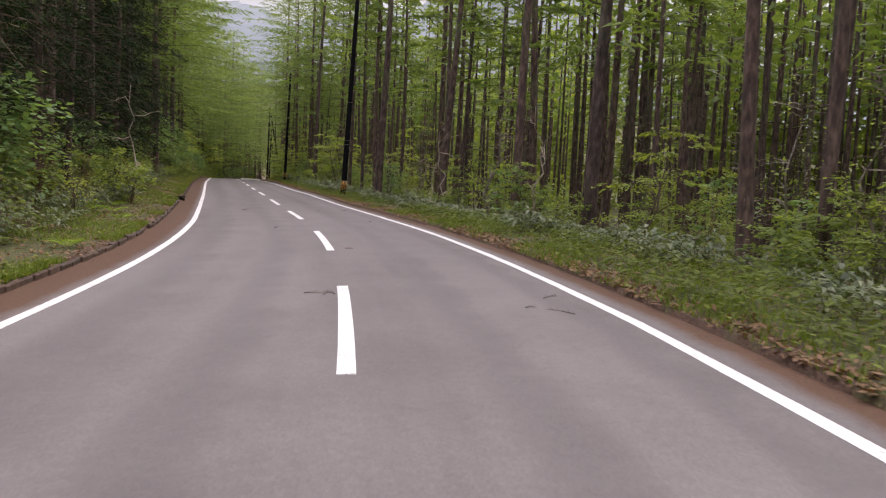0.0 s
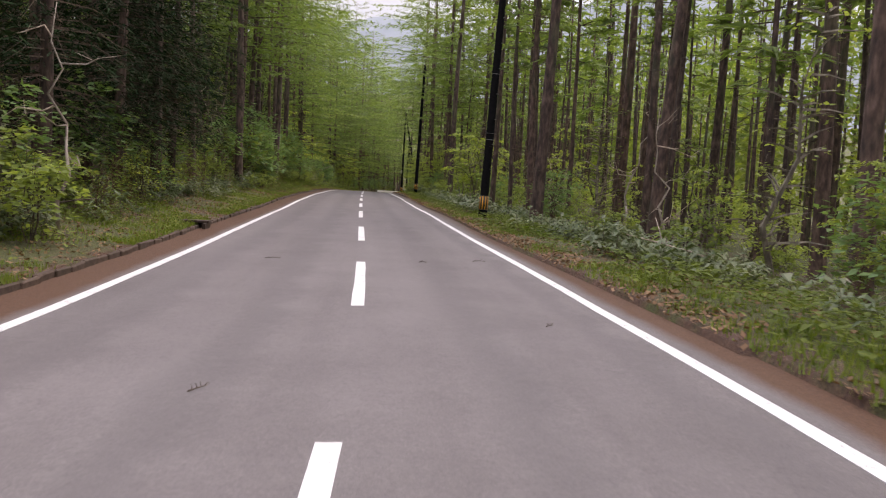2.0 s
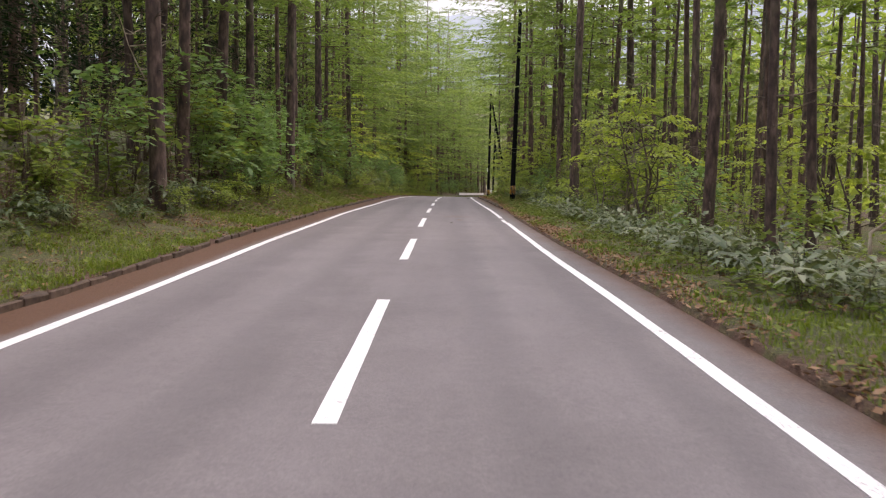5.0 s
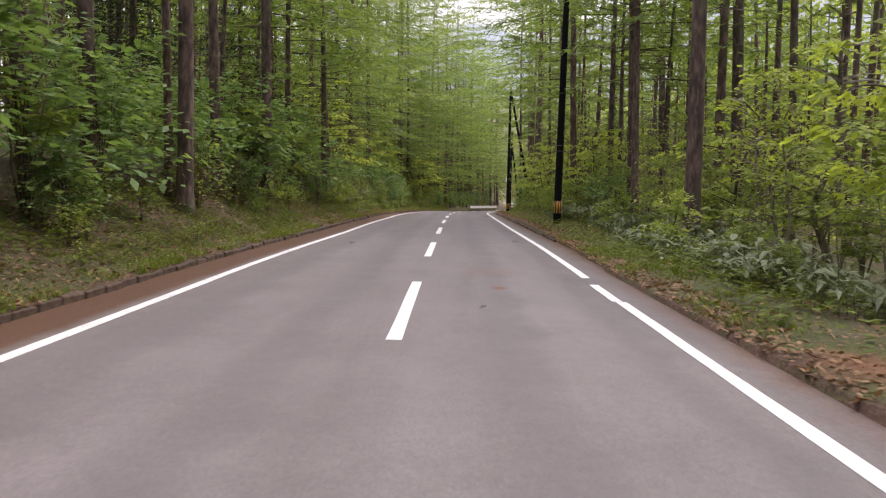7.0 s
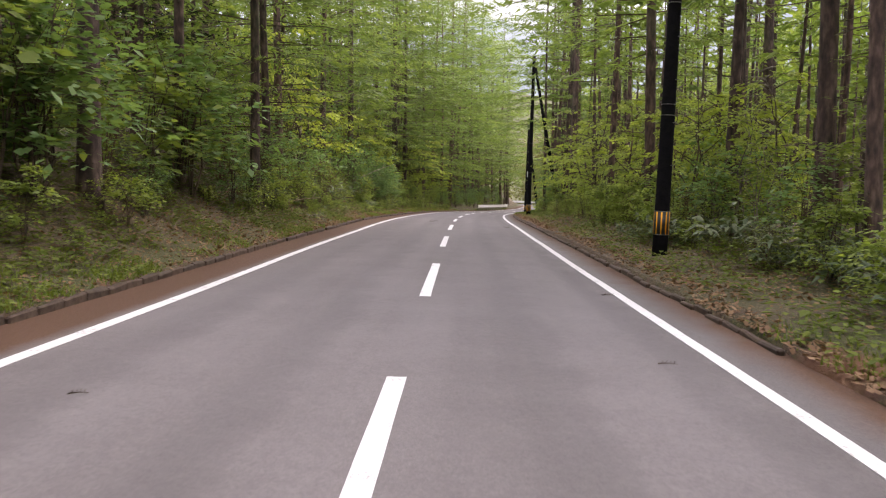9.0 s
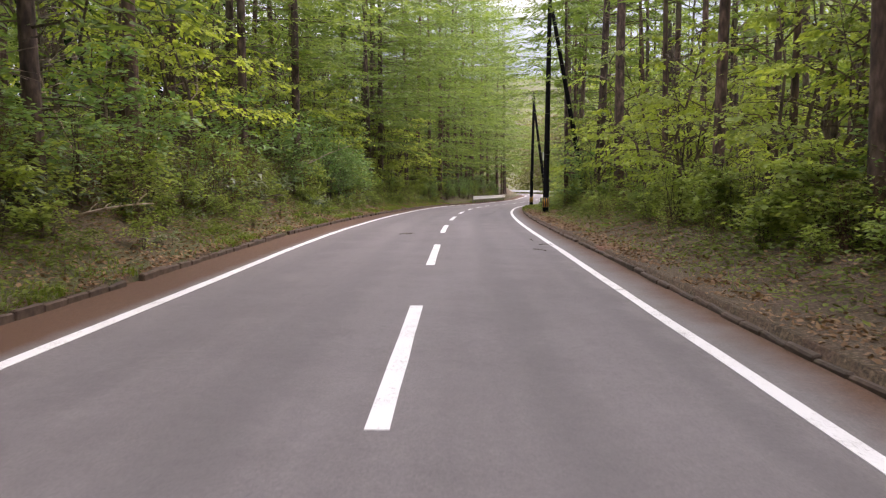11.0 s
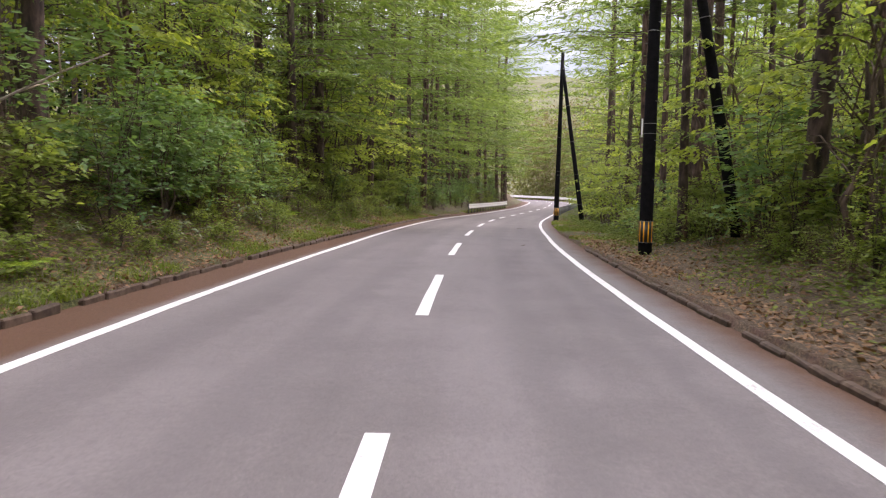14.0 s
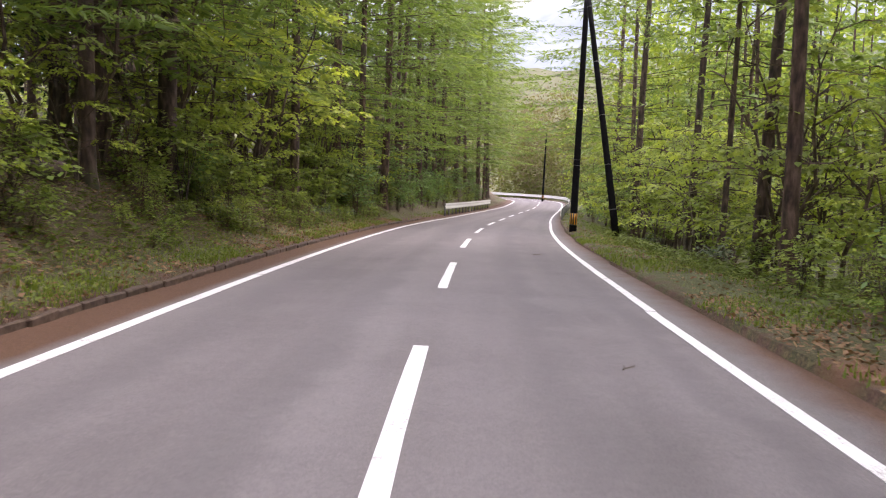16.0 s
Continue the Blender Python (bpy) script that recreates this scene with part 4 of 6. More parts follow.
def fern(seed):
    g = np.random.default_rng(seed)
    root = tagged(new("fern"), "bright yellow-green fern rosette in the grass", "fern", "roadside ferns")
    for k in range(8):
        a = k * 0.785 + g.uniform(-0.3, 0.3)
        d, sd = np.array((math.cos(a), math.sin(a), 0.0)), np.array((-math.sin(a), math.cos(a), 0.0))
        ln = g.uniform(0.35, 0.6)
        t = np.linspace(0.12, 1, 16)
        pos = d * (t * ln)[:, None]
        pos[:, 2] = ln * (1.1 * t - 0.75 * t * t)
        b = Builder()
        for sg in (-1, 1):
            w = unit(np.tile(sd * sg + d * 0.4, (16, 1)))
            side = np.tile(d, (16, 1))
            b.leaves(pos, w, side, ln * 0.3 * np.sin(np.clip(t, 0.1, 1) * 2.9) + 0.01, np.full(16, 0.03), 0.15)
        part("frond", b.mesh("frond", FERN), root)
    return root


# prototypes, built once where the first of each stands
ROADSIDE = [dict(r=0.19, h=27, lo=3.0, reach=7.0, seed=11), dict(r=0.17, h=24, lo=3.4, reach=6.6, seed=21), dict(r=0.22, h=28, lo=3.6, reach=7.2, seed=31),
            dict(r=0.15, h=22, lo=2.6, reach=6.4, seed=41)]
INNER = [dict(r=0.165, h=25, lo=10.0, reach=3.3, seed=51), dict(r=0.13, h=23, lo=8.5, reach=2.9, seed=61), dict(r=0.215, h=27, lo=12.0, reach=3.6, seed=71),
         dict(r=0.1, h=20, lo=7.0, reach=2.6, seed=81)]
protos_edge = [conifer("larch_tree", "tall larch with layered limbs of fresh green needles", "tree", step_z=0.8, per_whorl=3, tufts=135, tuft=0.35, droop=0.25,
                       needle_mat=LARCH, bark=BARK, dead=10, **k) for k in ROADSIDE]
protos_in = [conifer("larch_tree", "slender larch with a bare reddish-brown trunk and dead lower twigs", "tree", step_z=0.9, per_whorl=2, tufts=38, tuft=0.62, droop=0.22,
                     needle_mat=LARCH, bark=BARK, dead=16, dead_top=11.0, **k) for k in INNER]
OVER = [dict(r=0.2, h=27, lo=6.0, reach=7.3, seed=151), dict(r=0.17, h=25, lo=7.0, reach=6.9, seed=161)]
protos_over = [conifer("larch_tree", "tall larch with a bare trunk and wide limbs over the road", "tree", step_z=0.8, per_whorl=3, tufts=135, tuft=0.35, droop=0.25,
                       needle_mat=LARCH, bark=BARK, dead=10, **k) for k in OVER]
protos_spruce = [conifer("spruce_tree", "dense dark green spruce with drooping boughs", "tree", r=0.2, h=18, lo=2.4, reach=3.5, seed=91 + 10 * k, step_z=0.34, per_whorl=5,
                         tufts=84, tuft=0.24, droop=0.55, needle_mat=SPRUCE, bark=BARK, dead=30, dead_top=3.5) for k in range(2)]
for pr in protos_edge + protos_in + protos_over:
    pr["group"] = "larch wood"
for pr in protos_spruce:
    pr["group"] = "spruces in the wood"

sap = [broadleaf("young_tree", "slender young broadleaf tree with light green leaf sprays", "young tree", 4.6, 1.5, 201, 860, 0.15, LEAF, 3),
       broadleaf("young_tree", "slender young broadleaf tree with light green leaf sprays", "young tree", 5.8, 1.9, 211, 1000, 0.155, LEAF, 2, clumps=34),
       broadleaf("young_tree", "slender young broadleaf tree with light green leaf sprays", "young tree", 3.4, 1.4, 221, 700, 0.145, LEAF, 4),
       layered_maple("young maple with bright yellow-green leaves in flat layers", 5.6, 2.5, 231, 1150, 0.145, LEAF_YELLOW, 2, 17),
       layered_maple("young maple with bright yellow-green leaves in flat layers", 4.4, 2.1, 241, 980, 0.14, LEAF_YELLOW, 2, 14),
       layered_maple("young maple with fresh green leaves in flat layers", 6.6, 2.8, 251, 1280, 0.15, LEAF, 3, 20)]
bush = [broadleaf("shrub", "leafy green shrub at the foot of the wood", "shrub", 1.7, 1.1, 301, 540, 0.14, LEAF, 6, 0.6, TWIG, 0.15),
        broadleaf("shrub", "leafy green shrub at the foot of the wood", "shrub", 1.2, 0.9, 311, 460, 0.125, LEAF, 7, 0.6, TWIG, 0.1),
        broadleaf("shrub", "twiggy half-bare shrub with sparse young leaves", "shrub", 1.9, 1.0, 321, 380, 0.08, LEAF_YELLOW, 9, 0.6, TWIG, 0.3),
        broadleaf("shrub", "tall leafy shrub overhanging the grassy bank", "shrub", 3.0, 1.7, 341, 1250, 0.135, LEAF_COOL, 6, 0.45, TWIG, 0.2, 40),
        broadleaf("shrub", "leafy green shrub at the foot of the wood", "shrub", 2.3, 1.4, 331, 740, 0.15, LEAF, 6, 0.5, TWIG, 0.2)]
sasa = [bamboo_grass(401, "clump of dwarf bamboo with broad pale-rimmed leaves", 0.8, 9, 7, 0.33, 0.6), bamboo_grass(411, "clump of dwarf bamboo with broad pale-rimmed leaves", 0.65, 10, 7, 0.31, 0.7),
        bamboo_grass(421, "clump of dwarf bamboo with broad pale-rimmed leaves", 0.95, 8, 8, 0.35, 0.6)]
thin = [broadleaf("young_tree", "thin bare-stemmed young tree with few small leaves", "young tree", 7.5 - k, 1.7, 251 + 10 * k, 300, 0.13, LEAF, 1, 0.5, BARK_GREY, 0.15, 44) for k in range(2)]
scrub = [broadleaf("shrub", "tangled reddish-brown shrub with few young leaves", "shrub", 1.5, 1.2, 351 + 10 * k, 150, 0.09, LEAF, 12, 0.6, REDTWIG, 0.15, 60) for k in range(2)]
ferns = [fern(501), fern(511)]
for group, tag in ((sap, "young trees"), (thin, "young trees"), (bush, "roadside shrubs"), (scrub, "roadside shrubs")):
    for pr in group:
        pr["group"] = tag
used = set()


def plant(protos, k, x, y, scale=1.0, sink=0.05, turn=None, tilt=0.0, z=None):
    """Stands a copy of a prototype, or the prototype itself the first time, on the ground."""
    pr = protos[k % len(protos)]
    z = float(ground_at(x, y)[0]) if z is None else z
    m = pose(x, y, z - sink, tilt * math.sin(k * 2.1), tilt * math.cos(k * 1.7), rng.uniform(0, 360) if turn is None else turn) @ Matrix.Scale(scale, 4)
    if pr.name not in used:
        used.add(pr.name)
        pr.matrix_basis = m
        return pr
    return copy_thing(pr, m @ Matrix.Scale(1 / pr.scale[0], 4))


# known trunks: x, y; the wood between them is scattered
KNOWN_RIGHT = ((-5.3, 64.9), (1.4, 52.3), (4.3, 40.9), (6.6, 26.7), (-4.3, 53.0), (0.9, 48.3), (3.3, 55.3), (3.9, 47.3), (-6.9, 61.6), (-4.6, 61.4), (-3.7, 47.1),
               (-2.7, 53.1), (-0.0, 45.7), (-15.4, 100.2), (-12.0, 78.9), (-7.9, 82.1), (-26.6, 137.6), (-26.8, 138.9), (-23.3, 123.7), (-21.4, 117.2), (-20.2, 122.9),
               (-26.95, 135.3), (-25.6, 144.7), (-28.9, 156.5), (-29.6, 160.3), (-27.5, 143.4))
KNOWN_LEFT = ((-14.8, 31.5), (-13.1, 29.3), (-19.2, 52.0), (-25.3, 76.5), (-24.6, 76.1), (-30.3, 93.6), (-30.5, 98.2), (-31.5, 101.0),
              (-44.6, 146.8), (-41.6, 143.7), (-42.3, 145.1), (-49.8, 152.2), (-42.0, 147.1), (-45.5, 140.8), (-43.6, 150.2))
SPRUCES = ((-15.6, 39.9), (-13.2, 27.4), (-12.0, 21.4), (-16.3, 43.5), (-18.1, 42.2), (-17.8, 47.3), (-14.9, 35.5), (-20.2, 38.4), (-21.7, 44.9), (-21.1, 50.8), (-17.4, 30.4), (-23.2, 39.9), (-24.6, 47.3), (-23.7, 33.4), (-27.2, 42.4), (-25.6, 53.3), (-20.6, 26.9),
           # the rest are added to keep the left wood's interior dark
           (-26.5, 60.5), (-30.5, 66.0), (-27.5, 70.5), (-33.5, 75.0), (-31.0, 83.0), (-37.0, 90.0), (-36.0, 99.5))
placed = []
for k, (x, y) in enumerate(SPRUCES):
    plant(protos_spruce, k, x, y, 0.85 + 0.04 * (k % 5))
    placed.append((x, y))
for k, (x, y) in enumerate(KNOWN_RIGHT + KNOWN_LEFT):
    s_, a_ = where(x, y)
    near_road = a_[0] < 0 and abs(a_[0]) < 9.5 and y > 85
    plant(protos_edge if near_road else protos_in, k, x, y, 0.92 + 0.05 * (k % 4), tilt=1.2)
    placed.append((x, y))

# rows of larches lining the road, limbs down to head height
row = [(s_ + rng.uniform(-1, 1), (-6.9 if s_ < 102 else -8.0) + rng.uniform(-0.7, 0.5)) for s_ in np.concatenate([np.arange(56, 104, 4.8), np.array((108.0, 117.0, 126.0, 142.0))])]
row += [(s_ + rng.uniform(-1, 1), (-6.9 if 182 < s_ < 219 else -6.2) + rng.uniform(-0.7, 0.4)) for s_ in np.concatenate([(151.0, 158.5), np.arange(165, 240, 4.0)])]
row_right = [(s_ + rng.uniform(-1, 1), (7.4 if s_ < 100 else 7.1) + rng.uniform(-0.4, 0.5)) for s_ in np.arange(86, 146, 6.6)]
row_right += [(s_ + rng.uniform(-1, 1), 10.4 + rng.uniform(-0.6, 0.8)) for s_ in np.arange(55, 86, 5.5)]
row += [(s_ + rng.uniform(-1, 1), 7.8 + rng.uniform(-0.5, 1.2)) for s_ in (149.0, 171.0, 186.0, 200.0, 213.0)]
for k, (s_, a_) in enumerate(row_right):
    x, y = (float(v) for v in at(s_, a_))
    if min((x - p[0]) ** 2 + (y - p[1]) ** 2 for p in placed) > 6.0:
        plant(protos_over if s_ > 78 else protos_in, k, x, y, rng.uniform(0.95, 1.15), tilt=1.4)
        placed.append((x, y))
for k, (s_, a_) in enumerate(row):
    x, y = (float(v) for v in at(s_, a_))
    if min((x - p[0]) ** 2 + (y - p[1]) ** 2 for p in placed) > 5.0:
        plant(protos_over if s_ < 165 else protos_edge, k, x, y, rng.uniform(1.0, 1.18) * (1.04 if s_ > 160 and a_ < 0 else 1.0), tilt=1.4)
        placed.append((x, y))

# the wood on both sides: jittered rows, nearest trees as things of their own
cand = []
for s_ in np.arange(-16, 236, 4.6):
    for a_ in np.concatenate([np.arange(-46, -9, 4.6), np.arange(8.6, 49 if s_ < 90 else 32, 4.4)]):
        s2, a2 = s_ + rng.uniform(-2.0, 2.0), a_ + rng.uniform(-1.7, 1.7)
        x, y = at(s2, a2)
        cand.append((abs(a2), float(x), float(y), s2, a2))
xs, ys = np.array([c[1] for c in cand]), np.array([c[2] for c in cand])
ws, wa = where(xs, ys)
keep = []
for c, dist_ in zip(cand, np.abs(wa)):
    if dist_ < 6.6 or min((c[1] - p[0]) ** 2 + (c[2] - p[1]) ** 2 for p in placed) < 4.0:
        continue
    if c[4] > 0 and (c[3] > 146 or 62 < c[3] < 78) and dist_ < 10.5:
        continue
    keep.append(c)
keep.sort(key=lambda c: c[0] + (0 if 10 < c[3] < 190 else 14))
for k, c in enumerate(keep[:205]):
    side_tree = c[0] < 10.5 and (c[3] > 120 if c[4] < 0 else c[3] > 175)
    plant(protos_edge if side_tree else protos_in, k, c[1], c[2], rng.uniform(0.78, 1.2), tilt=1.8)
    placed.append((c[1], c[2]))

# the deeper wood, past counting: joined trunks and joined crowns
wood_trunks, wood_crowns = Builder(), Builder()
g = np.random.default_rng(77)
deep = keep[205:]
for _ in range(90):
    s_, a_ = g.uniform(-12, 46), g.uniform(17, 44)
    x, y = at(s_, a_)
    deep.append((a_, float(x), float(y), s_, a_))
for c in deep:
    h = g.uniform(17, 23)
    z = float(ground_at(c[1], c[2])[0])
    r = g.uniform(0.09, 0.2)
    lx, ly = g.normal(0, 0.25, 2)
    k = np.array((-0.3, 0.3, 5.0, 12.0, h))
    wood_trunks.tube(np.stack([c[1] + lx * k / h, c[2] + ly * k / h, z + k], axis=1), [r * 1.4, r * 1.1, r * 0.9, r * 0.6, 0.02], 7, False)
    n = 80
    t = g.uniform(0, 1, n) ** 1.2
    zz = 8.5 + (h - 8.5) * t
    a = g.uniform(0, 6.283, n)
    rr = 3.3 * (1 - t) ** 0.7 * np.sqrt(g.uniform(0.05, 1, n))
    base = np.stack([c[1] + np.cos(a) * rr, c[2] + np.sin(a) * rr, z + zz + 0.1 * rr], axis=1)
    w = unit(np.stack([np.cos(a), np.sin(a), g.normal(-0.05, 0.3, n)], axis=1) + g.normal(0, 0.4, (n, 3)))
    sd = unit(np.cross(w, unit(g.normal(0, 0.4, (n, 3)) + (0, 0, 1))))
    ln = g.uniform(0.5, 1.1, n)
    wood_crowns.leaves(base, w, sd, ln, ln * 0.4)
tagged(new("deep_wood_trunks", wood_trunks.mesh("deep_wood_trunks", BARK, True)), "countless slim trunks deep in the larch wood", "wood", kind="stuff")
tagged(new("deep_wood_crowns", wood_crowns.mesh("deep_wood_crowns", LARCH)), "light green larch crowns deep in the wood", "wood", kind="stuff")


def thicket(name, label, spots, per, radius, height, size, mat, seed):
    """Clumps of leaves standing on the ground at the given places."""
    q = np.random.default_rng(seed)
    b_ = Builder()
    for x, y, sc in spots:
        z = float(ground_at(x, y)[0])
        n = int(per * sc)
        d = unit(q.normal(0, 1, (n, 3)))
        rr = q.uniform(0.45, 1.0, n) ** 0.5
        pos = d * rr[:, None] * (radius * sc, radius * sc, height * sc * 0.5) + (x, y, z + height * sc * 0.45)
        pos += 0.25 * radius * np.sin(pos[:, [1, 2, 0]] * 2.3)
        pos[:, 2] = np.maximum(pos[:, 2], z)
        w = unit(d * (1, 1, 0.3) + q.normal(0, 0.6, (n, 3)))
        sd = unit(np.cross(w, unit(q.normal(0, 0.5, (n, 3)) + (0, 0, 1))))
        ln = size * q.uniform(0.5, 1.4, n)
        b_.leaves(pos, w, sd, ln, ln * 0.55)
    return tagged(new(name, b_.mesh(name, mat)), label, "undergrowth", kind="stuff")


g = np.random.default_rng(5)
spots_r, spots_l, spots_e = [], [], []
for _ in range(260):
    s_, a_ = g.uniform(-10, 235), g.uniform(14, 40)
    x, y = at(s_, a_)
    if abs(where(x, y)[1][0]) > 8:
        spots_r.append((float(x), float(y), g.uniform(0.5, 1.2)))
for _ in range(190):
    s_, a_ = g.uniform(-5, 235), -g.uniform(15, 42)
    x, y = at(s_, a_)
    if abs(where(x, y)[1][0]) > 8:
        spots_l.append((float(x), float(y), g.uniform(0.5, 1.15)))
thicket("undergrowth", "pale green undergrowth between the trunks", spots_r, 110, 1.7, 3.2, 0.32, LEAF, 61)
thicket("undergrowth", "green undergrowth on the wooded slope", spots_l, 100, 1.6, 2.4, 0.3, LEAF, 62)

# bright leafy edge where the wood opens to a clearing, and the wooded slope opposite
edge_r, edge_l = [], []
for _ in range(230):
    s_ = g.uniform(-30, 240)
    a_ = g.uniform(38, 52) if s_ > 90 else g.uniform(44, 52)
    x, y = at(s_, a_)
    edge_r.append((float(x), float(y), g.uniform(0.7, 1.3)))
for _ in range(200):
    s_, a_ = g.uniform(-25, 240), -g.uniform(42, 56)
    x, y = at(s_, a_)
    edge_l.append((float(x), float(y), g.uniform(0.7, 1.3)))
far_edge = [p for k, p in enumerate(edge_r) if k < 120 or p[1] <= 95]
thicket("leafy_wood_edge", "light green leaf wall at the wood's far edge", [p for p in far_edge if p[1] > 34], 260, 3.8, 27.0, 1.1, LEAF, 63)
# darker needles than the leaf wall above, standing in for shade
thicket("larch_wood_edge", "darker larch wall standing in for shade behind the trunks", [p for p in far_edge if p[1] <= 34], 260, 3.8, 27.0, 1.1, LARCH, 60)
thicket("leafy_wood_edge", "sunlit yellow-green leaf wall at the wood's far edge", [p for p in edge_r[120:] if p[1] > 95], 260, 3.6, 18.0, 0.8, LEAF_YELLOW, 67)
# near-black leaves put here for the dim depth of the left wood
thicket("dark_wood_edge", "dark leaf wall standing in for shade on the upper slope", edge_l, 170, 3.8, 22.0, 1.4, SPRUCE, 64)

edge_d = []
for _ in range(26):
    x, y = at(g.uniform(104, 140), -g.uniform(17, 30))
    edge_d.append((float(x), float(y), g.uniform(0.8, 1.2)))
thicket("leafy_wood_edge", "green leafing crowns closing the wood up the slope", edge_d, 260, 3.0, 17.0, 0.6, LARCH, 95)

edge_c = []
for _ in range(52):
    x, y = at(g.uniform(140, 236), g.uniform(27, 36))
    edge_c.append((float(x), float(y), g.uniform(0.7, 1.2)))
thicket("leafy_wood_edge", "green leaf wall closing the wood by the bend", edge_c, 300, 3.8, 28.0, 1.15, LEAF, 92)
edge_b = []
for _ in range(60):
    x, y = at(g.uniform(-60, 90), g.uniform(56, 62))
    edge_b.append((float(x), float(y), g.uniform(0.8, 1.3)))
# added wall: keeps open light out from behind, its dark leaves read as shade
thicket("dark_wood_edge", "dark leaf wall added to shade the wood from behind", edge_b, 220, 3.8, 18.0, 1.0, SPRUCE, 68)

# wood closing the far bend
def clear_view(x, y):
    """False for places that would hide the far pole."""
    return y > 258 or abs(math.degrees(math.atan2(-31.2 - x, y - 129.5)) - 6.7) > 3.2


bend = []
for _ in range(230):
    x, y = g.uniform(-80, -5), g.uniform(240, 300)
    s_, a_ = where(x, y)
    if abs(a_[0]) > 9 and clear_view(x, y):
        bend.append((x, y, g.uniform(0.6, 1.4)))
thicket("far_wood", "haze-toned spring woods closing the far bend", bend[:45], 520, 3.4, 15.0, 0.6, HAZY, 65)
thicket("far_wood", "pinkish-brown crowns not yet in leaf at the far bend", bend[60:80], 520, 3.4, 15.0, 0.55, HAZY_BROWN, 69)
thicket("far_wood", "haze-toned spring woods closing the far bend", bend[95:135], 420, 3.6, 14.0, 0.6, HAZY, 66)

crown_a, crown_b = [], []
for k in range(44):
    x, y = g.uniform(-60, -26), g.uniform(262, 312)
    if abs(where(x, y)[1][0]) > 7.5 and clear_view(x, y):
        (crown_b if k % 3 == 0 else crown_a).append((x, y, g.uniform(0.7, 1.25)))
thicket("far_wood", "haze-toned yellow-green trees behind the far rail", crown_a, 900, 3.6, 19.0, 0.5, HAZY, 90)
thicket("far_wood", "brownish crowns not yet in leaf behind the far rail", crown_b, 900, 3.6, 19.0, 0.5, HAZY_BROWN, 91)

slope_foot = []
for k in range(70):
    slope_foot.append((g.uniform(-110, -5), g.uniform(302, 336), g.uniform(0.7, 1.25)))
thicket("far_wood", "haze-toned yellow-green trees at the foot of the far slope", slope_foot[:46], 260, 4.2, 20.0, 0.9, HAZY, 96)
thicket("far_wood", "haze-toned brownish trees at the foot of the far slope", slope_foot[46:], 260, 4.0, 20.0, 0.8, HAZY_BROWN, 97)

wood_right = []
for k in range(60):
    y = g.uniform(196, 300)
    x = -31.2 - math.tan(radians(g.uniform(-9, 4.6))) * (y - 129.5)
    s_, a_ = where(x, y)
    if a_[0] > 8.5 and clear_view(x, y):
        wood_right.append((float(x), float(y), g.uniform(0.75, 1.25)))
thicket("far_wood", "yellow-green leafing trees beyond the paired poles", wood_right[::2], 480, 3.4, 21.0, 0.6, LEAF_YELLOW, 93)
thicket("far_wood", "light green leafing trees beyond the paired poles", wood_right[1::2], 480, 3.4, 23.0, 0.6, LEAF, 94)

# wooded slope behind the bend
b = Builder()
hx, hy = np.linspace(-420, 330, 90), np.linspace(300, 640, 40)
gx, gy = np.meshgrid(hx, hy, indexing="ij")
gz = -6 + (54 + 12 * np.sin(gx * 0.012 + 1.6) + 6 * np.sin(gx * 0.031)) * step(gy, 305, 540) + 2.2 * np.sin(gx * 0.23 + np.sin(gy * 0.2)) * np.cos(gy * 0.21) + 1.2 * np.sin(gx * 0.51) * np.sin(gy * 0.47)
ny = len(hy)
ii = (np.arange(len(hx) - 1)[:, None] * ny + np.arange(ny - 1)[None, :]).ravel()
b.add(np.stack([gx.ravel(), gy.ravel(), gz.ravel()], axis=1), np.stack([ii, ii + ny, ii + ny + 1, ii + 1], axis=1).tolist())
tagged(new("backdrop_slope", b.mesh("backdrop_slope", SLOPE, True)), "yellow-green wooded slope behind the bend", "hill", kind="structure")

# hill far beyond the bend, its pale blue-grey colour holding the haze
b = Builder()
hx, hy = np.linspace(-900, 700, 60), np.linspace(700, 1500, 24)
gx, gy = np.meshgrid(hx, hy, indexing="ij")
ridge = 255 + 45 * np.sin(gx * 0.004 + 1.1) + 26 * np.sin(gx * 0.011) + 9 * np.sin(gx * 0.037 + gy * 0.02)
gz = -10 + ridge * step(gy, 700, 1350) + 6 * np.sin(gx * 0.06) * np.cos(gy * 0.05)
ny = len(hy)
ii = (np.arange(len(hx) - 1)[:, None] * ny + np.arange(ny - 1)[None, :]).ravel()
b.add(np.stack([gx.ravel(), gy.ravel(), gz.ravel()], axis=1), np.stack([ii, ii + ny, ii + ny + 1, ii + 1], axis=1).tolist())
tagged(new("backdrop_hill", b.mesh("backdrop_hill", HILL, True)), "wooded mountainside in the distance with pale haze in its colour", "hill", kind="structure")

# ---- young trees, shrubs and bamboo grass along the road ----
g = np.random.default_rng(15)


thick = {}


